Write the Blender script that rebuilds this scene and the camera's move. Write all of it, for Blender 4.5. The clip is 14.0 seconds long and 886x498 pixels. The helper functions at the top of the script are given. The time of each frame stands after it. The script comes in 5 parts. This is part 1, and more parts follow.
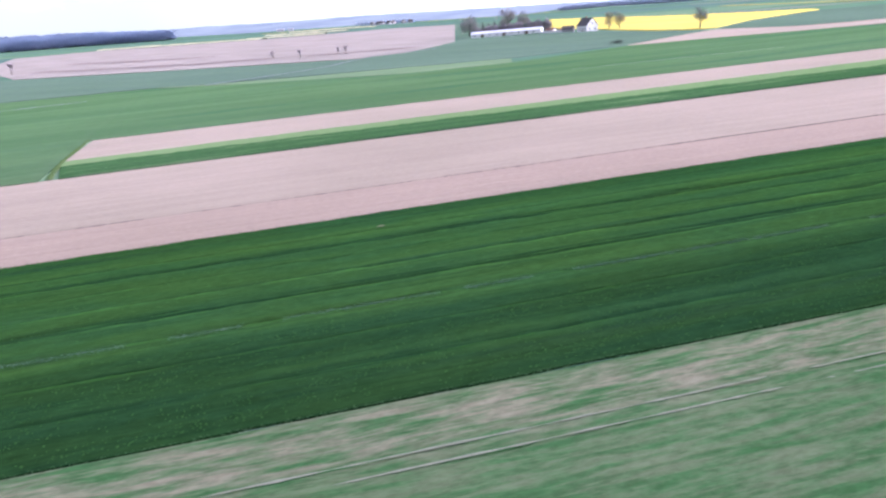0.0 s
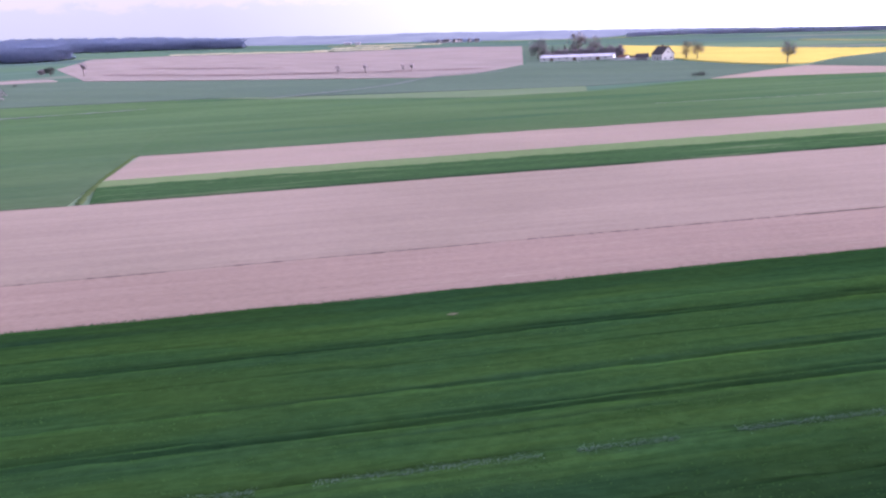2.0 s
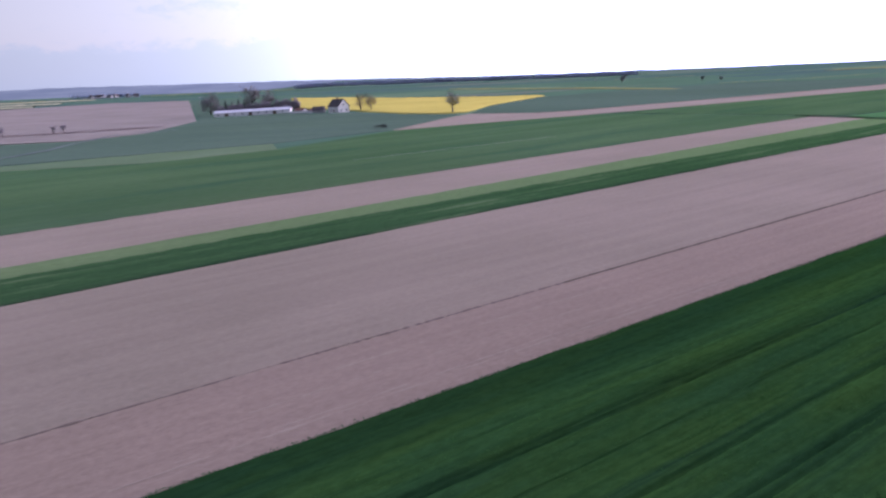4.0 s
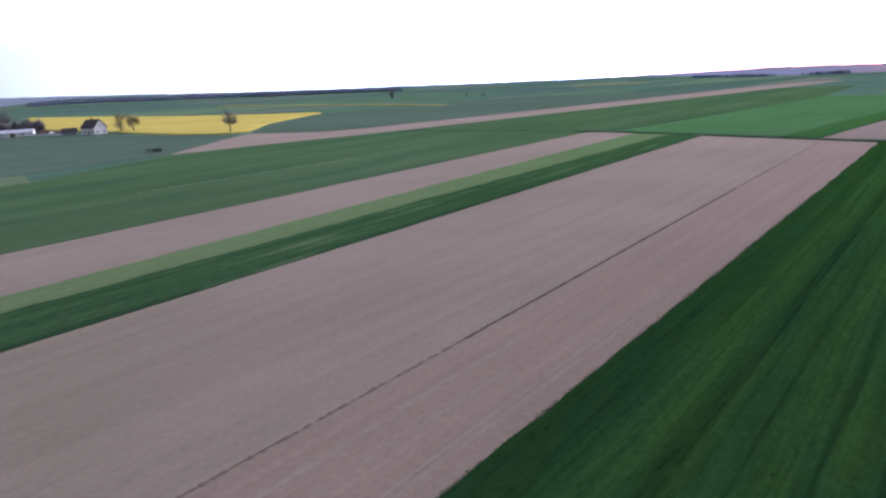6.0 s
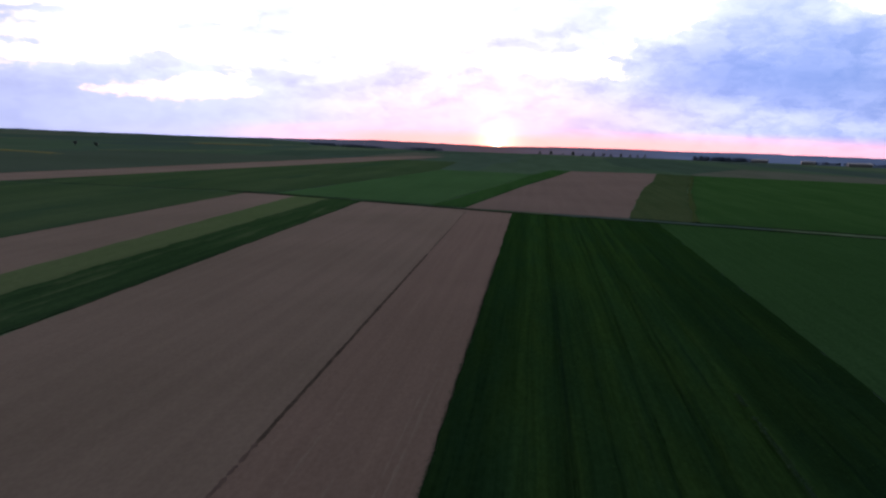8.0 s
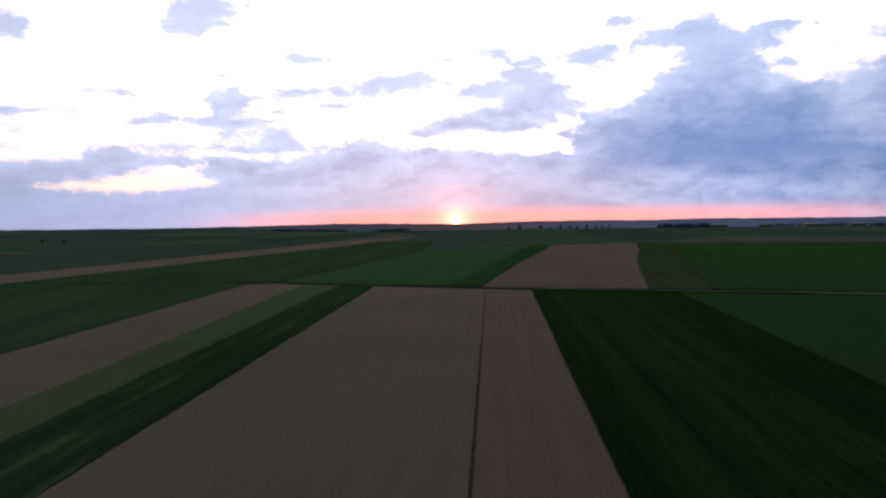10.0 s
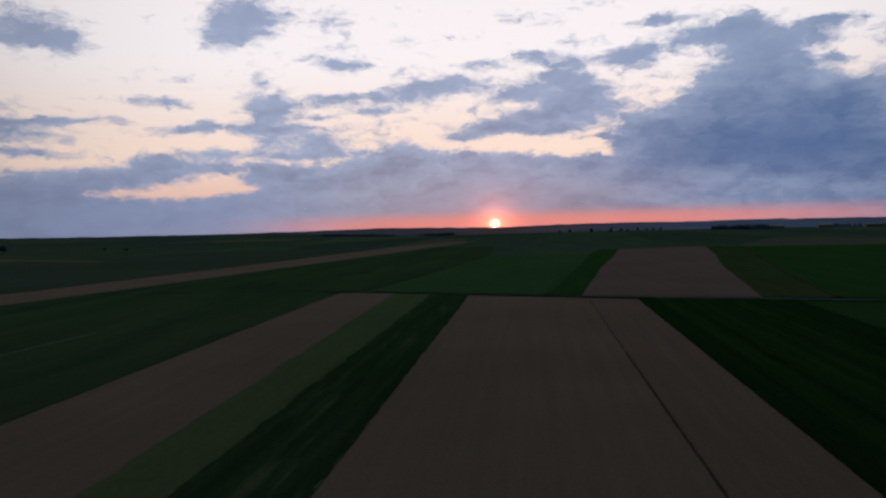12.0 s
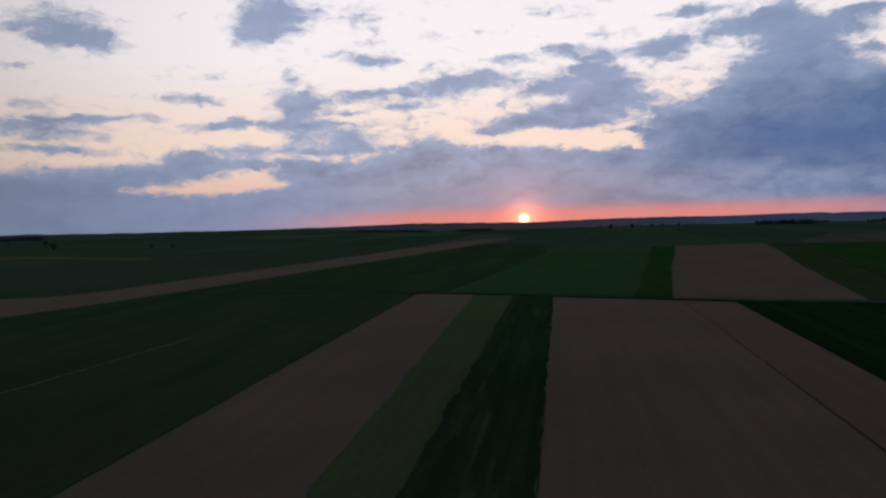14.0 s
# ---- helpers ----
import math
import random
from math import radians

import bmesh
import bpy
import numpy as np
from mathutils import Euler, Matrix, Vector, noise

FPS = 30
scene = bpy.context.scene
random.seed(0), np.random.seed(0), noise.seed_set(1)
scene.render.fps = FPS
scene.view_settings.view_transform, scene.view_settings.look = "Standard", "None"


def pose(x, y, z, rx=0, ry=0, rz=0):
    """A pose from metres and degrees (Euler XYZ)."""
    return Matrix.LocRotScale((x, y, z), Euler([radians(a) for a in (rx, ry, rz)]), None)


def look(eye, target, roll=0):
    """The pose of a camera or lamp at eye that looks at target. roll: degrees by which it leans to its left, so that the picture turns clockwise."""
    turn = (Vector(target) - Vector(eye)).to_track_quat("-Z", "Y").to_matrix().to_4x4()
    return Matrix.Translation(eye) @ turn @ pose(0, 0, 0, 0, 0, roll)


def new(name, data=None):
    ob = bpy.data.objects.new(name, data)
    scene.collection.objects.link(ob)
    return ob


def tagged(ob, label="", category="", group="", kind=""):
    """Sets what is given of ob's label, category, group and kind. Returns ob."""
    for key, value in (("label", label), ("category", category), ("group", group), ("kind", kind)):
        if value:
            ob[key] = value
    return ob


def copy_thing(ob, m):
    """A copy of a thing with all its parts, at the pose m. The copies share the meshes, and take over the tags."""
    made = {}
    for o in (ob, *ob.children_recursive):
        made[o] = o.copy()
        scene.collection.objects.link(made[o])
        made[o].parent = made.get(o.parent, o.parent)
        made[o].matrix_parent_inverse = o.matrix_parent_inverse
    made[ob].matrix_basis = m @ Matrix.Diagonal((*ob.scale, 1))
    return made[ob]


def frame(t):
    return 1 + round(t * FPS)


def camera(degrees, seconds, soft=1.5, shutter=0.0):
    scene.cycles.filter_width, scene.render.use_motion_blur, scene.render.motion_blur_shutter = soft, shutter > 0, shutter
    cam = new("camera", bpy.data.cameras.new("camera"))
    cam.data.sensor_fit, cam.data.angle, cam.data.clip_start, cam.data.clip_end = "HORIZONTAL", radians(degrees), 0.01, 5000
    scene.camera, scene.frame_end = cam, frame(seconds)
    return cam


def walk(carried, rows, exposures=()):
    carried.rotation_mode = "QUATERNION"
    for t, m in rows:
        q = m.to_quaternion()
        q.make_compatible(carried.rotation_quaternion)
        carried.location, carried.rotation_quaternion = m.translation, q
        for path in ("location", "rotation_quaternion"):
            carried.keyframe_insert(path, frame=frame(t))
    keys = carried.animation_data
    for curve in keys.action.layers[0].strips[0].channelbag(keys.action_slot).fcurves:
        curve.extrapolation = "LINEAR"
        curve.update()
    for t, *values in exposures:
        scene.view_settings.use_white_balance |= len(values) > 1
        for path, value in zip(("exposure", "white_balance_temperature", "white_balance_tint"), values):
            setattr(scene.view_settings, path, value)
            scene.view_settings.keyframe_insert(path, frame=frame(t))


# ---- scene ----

# camera: a small drone sliding sideways over the strips while it turns towards the sunset
cam = camera(63.35, 14.0, soft=2.4)
PATH = [
    (0.0, pose(74.08, -1.60, 19.24, 72.19, 5.01, 75.50)),
    (0.5, pose(69.75, -1.37, 19.14, 72.03, 3.88, 84.10)),
    (1.0, pose(65.39, -1.11, 19.63, 73.13, 2.02, 82.04)),
    (1.5, pose(61.06, -0.74, 19.91, 75.12, 2.73, 82.77)),
    (2.0, pose(56.72, -0.43, 20.32, 73.90, 2.56, 80.48)),
    (2.5, pose(52.58, -0.26, 20.74, 72.77, 3.40, 75.69)),
    (3.0, pose(48.45, -0.12, 21.24, 73.38, 3.00, 69.65)),
    (3.5, pose(44.01, 0.09, 21.64, 75.44, 3.27, 62.72)),
    (4.0, pose(39.96, -0.23, 22.21, 76.43, 3.35, 55.05)),
    (4.2, pose(38.23, -0.36, 22.42, 77.74, 2.55, 51.99)),
    (6.5, pose(19.71, 0.42, 24.09, 76.03, 1.50, 30.61)),
    (7.0, pose(15.68, 0.50, 24.18, 77.18, -1.37, 21.35)),
    (7.5, pose(10.94, 0.71, 23.99, 80.05, -1.66, 11.26)),
    (8.0, pose(6.49, 0.80, 24.06, 80.93, -1.83, 7.33)),
    (8.5, pose(2.15, 0.43, 24.41, 80.92, -1.29, 5.56)),
    (9.0, pose(-2.18, -0.00, 24.07, 85.09, 0.55, 2.87)),
    (11.5, pose(-25.85, 4.68, 25.67, 87.86, 1.62, 6.95)),
    (12.0, pose(-30.71, 5.84, 26.03, 87.57, 1.58, 7.22)),
    (12.5, pose(-35.48, 7.16, 26.71, 87.85, 2.23, 7.83)),
    (13.0, pose(-40.13, 8.15, 27.56, 87.15, 2.33, 8.52)),
    (13.5, pose(-44.25, 8.74, 27.72, 87.43, 2.51, 9.43)),
    (14.0, pose(-49.08, 8.73, 28.22, 87.23, 1.78, 9.53)),
]
EXPOSURE = [
    (0.0, 2.24, 6060, 30), (0.5, 2.20, 6060, 39), (1.0, 2.36, 6080, 42), (1.5, 2.02, 6000, 48), (2.0, 1.80, 6090, 49), (2.5, 1.72, 6070, 48), (3.0, 1.93, 5990, 42), (3.5, 1.44, 6000, 40), (4.0, 1.00, 5890, 39),
    (6.5, 0.84, 6100, 24), (7.0, 0.20, 6010, 22), (7.5, -0.62, 6040, 25), (8.0, -1.12, 6500, 24), (8.5, -1.19, 6750, 21), (9.0, -1.19, 6900, 19), (11.5, -2.60, 6450, 10), (12.5, -2.66, 6450, 9), (14.0, -2.66, 6450, 9),
]
walk(cam, PATH, EXPOSURE)

SUN_AZ = 3.1     # degrees from +y towards -x
SUN_EL = -0.55   # where the sun's disc stands over the falling ground


# ---- node helpers ----
class Nodes:
    """Short hand for building a node tree."""

    def __init__(self, tree):
        self.tree = tree
        tree.nodes.clear()

    def add(self, kind, **props):
        node = self.tree.nodes.new(kind)
        for key, value in props.items():
            if key == "operation":
                node.operation = value
            elif key == "blend_type":
                node.blend_type = value
            elif key == "data_type":
                node.data_type = value
            elif key == "noise_dimensions":
                node.noise_dimensions = value
            elif key == "interpolation_type":
                node.interpolation_type = value
        return node

    def put(self, socket, value):
        if isinstance(value, bpy.types.NodeSocket):
            self.tree.links.new(value, socket)
        elif isinstance(value, (tuple, list)) and len(value) == 3 and socket.type == "RGBA":
            socket.default_value = (*value, 1)
        else:
            socket.default_value = value

    def math(self, op, a, b=0.0, c=0.0):
        n = self.add("ShaderNodeMath", operation=op)
        for s, v in zip(n.inputs, (a, b, c)):
            self.put(s, v)
        return n.outputs[0]

    def vmath(self, op, a, b=(0, 0, 0), c=(0, 0, 0)):
        n = self.add("ShaderNodeVectorMath", operation=op)
        self.put(n.inputs[0], a)
        self.put(n.inputs[1], b)
        if op == "MULTIPLY_ADD":
            self.put(n.inputs[2], c)
        return n.outputs["Value"] if op in ("LENGTH", "DOT_PRODUCT") else n.outputs[0]

    def mix(self, f, a, b, blend="MIX"):
        n = self.add("ShaderNodeMix", data_type="RGBA", blend_type=blend)
        self.put(n.inputs[0], f)
        self.put(n.inputs[6], a)
        self.put(n.inputs[7], b)
        return n.outputs[2]

    def span(self, x, a, b, lo=0.0, hi=1.0, smooth=True):
        n = self.add("ShaderNodeMapRange", interpolation_type="SMOOTHSTEP" if smooth else "LINEAR")
        for s, v in zip(n.inputs, (x, a, b, lo, hi)):
            self.put(s, v)
        return n.outputs[0]

    def noise(self, vec, scale, detail=4.0, rough=0.55, color=False):
        n = self.add("ShaderNodeTexNoise", noise_dimensions="3D")
        self.put(n.inputs["Vector"], vec)
        n.inputs["Scale"].default_value, n.inputs["Detail"].default_value, n.inputs["Roughness"].default_value = scale, detail, rough
        return n.outputs["Color" if color else "Fac"]


# ---- sky, sun ----
def build_world():
    world = bpy.data.worlds.new("evening_sky")
    world.use_nodes = True
    scene.world = world
    N = Nodes(world.node_tree)
    vec = N.add("ShaderNodeTexCoord").outputs["Generated"]
    sep = N.add("ShaderNodeSeparateXYZ")
    N.put(sep.inputs[0], vec)
    x, y, z = sep.outputs
    az = N.math("MULTIPLY", N.math("ARCTAN2", N.math("MULTIPLY", x, -1.0), y), 57.29578)
    el = N.math("MULTIPLY", N.math("ARCSINE", z), 57.29578)
    comb = N.add("ShaderNodeCombineXYZ")
    N.put(comb.inputs[0], az)
    N.put(comb.inputs[1], el)
    sky = comb.outputs[0]
    # ragged cloud edges: bend the sky coordinates by noise, long in azimuth
    bend = N.noise(N.vmath("MULTIPLY", sky, (0.42, 0.90, 1)), 1.0, 7.0, 0.62, color=True)
    bent = N.vmath("ADD", sky, N.vmath("MULTIPLY", N.vmath("SUBTRACT", bend, (0.5, 0.5, 0.5)), (3.2, 1.3, 0)))
    # clouds: azimuth, elevation, half width, half height (degrees), density
    LEFT = [(37.0, 13.8, 2.9, 1.54, 0.8), (35.0, 12.9, 2.2, 0.53, 0.6), (39.5, 10.9, 1.8, 0.36, 0.55), (39.0, 8.4, 1.8, 0.52, 0.55), (38.1, 6.7, 3.7, 0.77, 0.9), (35.7, 7.5, 2.8, 0.27, 0.75), (37.6, 5.3, 2.9, 0.35, 0.85), (28.7, 9.2, 2.0, 0.33, 0.7), (27.1, 8.8, 1.4, 0.24, 0.65), (27.2, 7.1, 2.0, 0.42, 0.65), (31.5, 7.5, 1.1, 0.56, 0.35), (21.8, 15.4, 2.3, 1.67, 1.05), (23.5, 14.0, 1.7, 0.64, 0.8), (25.0, 13.1, 1.1, 0.32, 0.5), (16.0, 15.2, 2.4, 1.13, 0.38), (14.6, 13.8, 1.1, 0.91, 0.42), (14.4, 12.0, 1.8, 0.54, 0.75), (16.8, 12.6, 1.1, 0.5, 0.45), (21.4, 10.8, 0.9, 0.46, 0.45), (20.5, 8.7, 2.2, 1.28, 1.05), (16.6, 8.1, 1.4, 0.26, 0.7), (25.3, 7.5, 1.0, 0.33, 0.6)]
    MID = [(15.2, 9.6, 2.0, 0.47, 0.85), (12.3, 9.4, 1.3, 0.39, 0.7), (12.4, 8.5, 2.2, 0.35, 0.8), (20.8, 7.2, 4.3, 0.34, 0.85), (21.0, 6.2, 1.5, 0.6, 0.75), (17.1, 6.3, 2.6, 0.61, 0.75), (19.1, 5.2, 2.6, 0.35, 0.75), (16.1, 5.4, 2.5, 0.61, 0.75), (24.4, 5.3, 2.5, 0.39, 0.8), (25.5, 4.4, 2.7, 0.39, 0.75), (28.7, 4.7, 1.9, 0.84, 0.9), (30.7, 3.7, 3.6, 0.66, 0.95), (35.9, 3.2, 5.6, 0.8, 0.95), (20.9, 4.0, 2.6, 0.61, 0.75), (18.5, 3.6, 3.2, 0.75, 0.85), (13.0, 4.1, 2.7, 0.71, 0.8), (10.5, 5.2, 1.8, 1.06, 0.9), (9.2, 10.1, 2.2, 1.03, 0.85), (5.4, 10.3, 2.6, 0.77, 0.85), (9.9, 13.9, 1.3, 0.37, 0.3), (3.8, 11.8, 2.2, 0.38, 0.75), (1.7, 15.1, 1.2, 0.56, 0.45)]
    OVER_SUN = [(-1.2, 14.6, 1.0, 0.41, 0.4), (-3.1, 13.3, 1.0, 0.81, 0.45), (-0.6, 12.3, 1.6, 0.42, 0.8), (-3.2, 11.7, 1.9, 0.5, 0.8), (-1.7, 10.5, 2.4, 0.58, 0.95), (0.8, 9.5, 2.2, 0.51, 0.9), (4.3, 8.4, 0.8, 0.39, 0.6), (-4.0, 9.1, 2.8, 1.17, 1.05), (-1.8, 7.8, 4.3, 0.77, 1.05), (2.8, 7.1, 3.1, 0.52, 1.0), (5.3, 6.4, 1.6, 0.35, 0.8), (-0.9, 6.7, 3.5, 0.39, 0.9), (-4.3, 6.0, 1.3, 0.21, 0.5), (-8.5, 11.9, 2.0, 0.96, 0.95), (-6.6, 11.8, 1.2, 0.49, 0.6), (-10.3, 14.2, 2.0, 0.46, 0.85), (-12.7, 12.7, 2.1, 0.58, 0.9), (-14.9, 12.8, 2.2, 1.15, 0.9), (-16.9, 11.4, 2.0, 1.52, 1.05), (-20.1, 12.1, 1.9, 0.81, 0.9), (-21.0, 12.9, 1.7, 0.36, 0.7)]
    RIGHT = [(-14.9, 9.5, 2.8, 1.38, 0.95), (-14.1, 7.8, 2.6, 1.28, 0.95), (-18.0, 9.0, 2.5, 1.35, 1.0), (-19.5, 7.2, 2.8, 1.15, 1.0), (-22.4, 7.8, 2.0, 1.12, 1.05), (-21.6, 10.4, 0.8, 0.59, 0.6), (-8.9, 6.4, 2.4, 0.92, 1.0), (-11.3, 6.5, 2.8, 1.44, 1.0), (-16.7, 5.6, 5.5, 1.79, 1.25), (-21.9, 4.9, 3.6, 2.28, 1.25), (-10.5, 4.6, 3.6, 0.75, 1.0), (-7.3, 5.5, 1.2, 0.51, 0.7)]
    BESIDE = [(45.8, 4.2, 4, 1.1, 0.9), (46.1, 7.2, 3.5, 0.65, 0.8), (45.0, 12.4, 2.4, 0.8, 0.7), (54.0, 5.4, 4.5, 0.8, 0.6), (63.0, 3.6, 5.0, 0.9, 0.6), (72.0, 6.0, 6.0, 1.0, 0.5), (-28.4, 8.6, 3.6, 1.84, 1), (-28, 11.7, 2.4, 0.91, 0.7), (-29.7, 4.7, 3.6, 2.94, 1.2)]
    heap = 0.0
    for ca, ce, ra, re, dense in LEFT + MID + OVER_SUN + RIGHT + BESIDE:
        d = N.vmath("MULTIPLY_ADD", bent, (1 / ra, 1 / re, 0), (-ca / ra, -ce / re, 0))
        d = N.math("POWER", 0.42, N.vmath("DOT_PRODUCT", d, d))
        heap = N.math("MULTIPLY_ADD", d, dense, heap)
    streaks = N.noise(N.vmath("MULTIPLY", bent, (0.11, 0.42, 1)), 1.0, 7.0, 0.62)
    heap = N.math("ADD", heap, N.span(streaks, 0.50, 0.75, 0.0, 0.30))
    flecks = N.noise(N.vmath("MULTIPLY", bent, (0.27, 0.62, 1)), 1.0, 4.0, 0.55)
    heap = N.math("ADD", heap, N.math("MULTIPLY", N.span(flecks, 0.50, 0.72, 0.0, 0.35), N.span(az, 34.0, 18.0, 0.45, 1.0)))
    # a continuous bank of cloud low over the horizon, with an open slit beneath it
    bank_top = N.math("ADD", N.span(az, 29.0, 42.0, 2.0, 3.4), N.math("SUBTRACT", N.span(az, 28.0, 8.0, 0.0, 3.3), N.span(az, 3.0, -7.0, 0.0, 0.8)))
    bank_top = N.math("ADD", bank_top, N.math("MULTIPLY", N.math("SUBTRACT", bend_x(N, bend), 0.5), 2.2))
    bank = N.span(el, N.math("ADD", bank_top, 0.5), N.math("SUBTRACT", bank_top, 0.9), 0.0, 1.15)
    billow = N.noise(N.vmath("MULTIPLY", bent, (0.34, 0.80, 1)), 1.0, 8.0, 0.62)
    puffs = N.noise(N.vmath("MULTIPLY", bent, (0.95, 1.7, 1)), 1.0, 5.0, 0.6)
    ragged = N.math("ADD", N.math("MULTIPLY", N.math("SUBTRACT", billow, 0.5), 0.9), N.math("MULTIPLY", N.math("SUBTRACT", puffs, 0.52), 1.25))
    ragged = N.math("MULTIPLY", ragged, N.span(el, 0.5, 4.5, 0.25, 1.0))
    thick = N.math("ADD", N.math("ADD", heap, bank), ragged)
    cover = N.span(thick, 0.13, 0.84)
    off = N.math("ABSOLUTE", N.math("SUBTRACT", az, SUN_AZ))
    right = N.span(az, 12.0, -22.0)
    gap = N.mix(N.span(el, 1.2, 5.5), (0.90, 0.58, 0.50), (1.08, 0.84, 0.73))
    gap = N.mix(N.span(el, 5.0, 13.0), gap, (1.09, 1.01, 1.03))
    grain = N.noise(N.vmath("MULTIPLY", bent, (0.3, 0.6, 1)), 1.0, 5.0, 0.6)
    pale_cloud = N.mix(right, (0.40, 0.465, 0.655), (0.335, 0.41, 0.60))
    deep_cloud = N.mix(right, (0.236, 0.272, 0.405), (0.110, 0.185, 0.370))
    depth = N.math("ADD", N.span(thick, 0.55, 1.7, 0.0, 0.75, False), N.span(grain, 0.35, 0.70, -0.18, 0.32))
    cloud = N.mix(depth, pale_cloud, deep_cloud)
    cloud = N.mix(N.span(el, 6.0, 12.0, 0.0, 0.6), cloud, pale_cloud)
    # the heavy blue core of the bank beside the sunset
    core = N.vmath("MULTIPLY_ADD", bent, (1 / 10.0, 1 / 1.7, 0), (18.0 / 10.0, -4.6 / 1.7, 0))
    cloud = N.mix(N.math("MULTIPLY", N.math("POWER", 0.4, N.vmath("DOT_PRODUCT", core, core)), 0.75), cloud, (0.072, 0.150, 0.345))
    # mauve light from below near the sun
    cloud = N.mix(N.math("MULTIPLY", N.span(el, 4.5, 0.0, 0.0, 0.5), N.span(off, 20.0, 4.0)), cloud, (0.28, 0.240, 0.305))
    # bluer bank away from the sun
    cloud = N.mix(N.math("MULTIPLY", N.span(el, 5.5, 2.0, 0.0, 0.6), N.span(az, 12.0, 26.0)), cloud, (0.215, 0.285, 0.480))
    col = N.mix(cover, gap, cloud)
    # pink slit along the horizon
    slit = N.math("MULTIPLY", N.math("MULTIPLY", N.span(el, 0.95, -0.3), N.span(off, 42.0, 12.0, 0.10, 1.0)), N.span(az, 27.0, 9.0, 0.05, 1.0))
    col = N.mix(N.math("MULTIPLY", slit, 0.78), col, N.mix(N.span(el, -0.5, 1.2), (0.95, 0.28, 0.22), (0.50, 0.28, 0.29)))
    # brightness falls away from the sunset and towards the zenith
    b_az = N.math("ADD", DIM, N.math("MULTIPLY", 1.0 - DIM, N.math("POWER", 2.71828, N.math("MULTIPLY", -1.0, N.math("POWER", N.math("DIVIDE", off, 47.0), 4.0)))))
    b_az = N.math("ADD", b_az, N.math("MULTIPLY", 0.09, N.math("POWER", 2.71828, N.math("MULTIPLY", -1.0, N.math("POWER", N.math("DIVIDE", off, 78.0), 4.0)))))
    b_el = N.span(el, 14.0, 50.0, 1.0, TOP)
    far = N.math("MAXIMUM", N.math("MULTIPLY", b_az, b_el), FLOOR)
    pale = N.mix(0.8, col, (0.73, 0.92, 1.0))
    col = N.mix(N.span(off, 34.0, 60.0), col, pale)
    col = N.mix(N.span(el, 16.0, 45.0), col, N.mix(1.0, col, (0.82, 0.98, 1.28), "MULTIPLY"))
    col = N.mix(1.0, col, far, "MULTIPLY")
    # glow round the sun and the disc itself
    s = (-math.sin(radians(SUN_AZ)) * math.cos(radians(SUN_EL)), math.cos(radians(SUN_AZ)) * math.cos(radians(SUN_EL)), math.sin(radians(SUN_EL)))
    dist = N.math("MULTIPLY", N.math("ARCCOSINE", N.math("MINIMUM", N.vmath("DOT_PRODUCT", vec, s), 0.9999999)), 57.29578)
    glow = N.math("POWER", 2.71828, N.math("MULTIPLY", dist, -0.6))
    col = N.mix(1.0, col, N.mix(1.0, (0.30, 0.06, 0.05), glow, "MULTIPLY"), "ADD")
    aura = N.math("POWER", 2.71828, N.math("MULTIPLY", dist, -1.5))
    col = N.mix(1.0, col, N.mix(1.0, (3.2, 0.75, 0.30), aura, "MULTIPLY"), "ADD")
    disc = N.math("POWER", 2.71828, N.math("MULTIPLY", -1.0, N.math("POWER", N.math("DIVIDE", dist, 0.23), 2.0)))
    col = N.mix(1.0, col, N.mix(1.0, (9.0, 7.0, 3.6), disc, "MULTIPLY"), "ADD")
    clouds = N.add("ShaderNodeBackground")
    N.put(clouds.inputs[0], col)
    clouds.inputs[1].default_value = 5.0
    air = N.add("ShaderNodeTexSky")
    air.sky_type, air.sun_disc = "NISHITA", False
    air.sun_elevation, air.sun_rotation = radians(0.6), radians(-SUN_AZ)
    clear = N.add("ShaderNodeBackground")
    N.put(clear.inputs[0], air.outputs[0])
    clear.inputs[1].default_value = 0.03
    total = N.add("ShaderNodeAddShader")
    N.put(total.inputs[0], clouds.outputs[0])
    N.put(total.inputs[1], clear.outputs[0])
    out = N.add("ShaderNodeOutputWorld")
    N.put(out.inputs[0], total.outputs[0])


def bend_x(N, color):
    sep = N.add("ShaderNodeSeparateColor")
    N.put(sep.inputs[0], color)
    return sep.outputs[0]


DIM, TOP, FLOOR = 0.043, 0.115, 0.053
build_world()

sun = new("sun", bpy.data.lights.new("sun", "SUN"))
sun.data.energy, sun.data.angle, sun.data.color = 0.25, radians(0.6), (1.0, 0.55, 0.30)
sun.matrix_world = look((0, 0, 0), (math.sin(radians(SUN_AZ)), -math.cos(radians(SUN_AZ)), -math.tan(radians(1.0))))


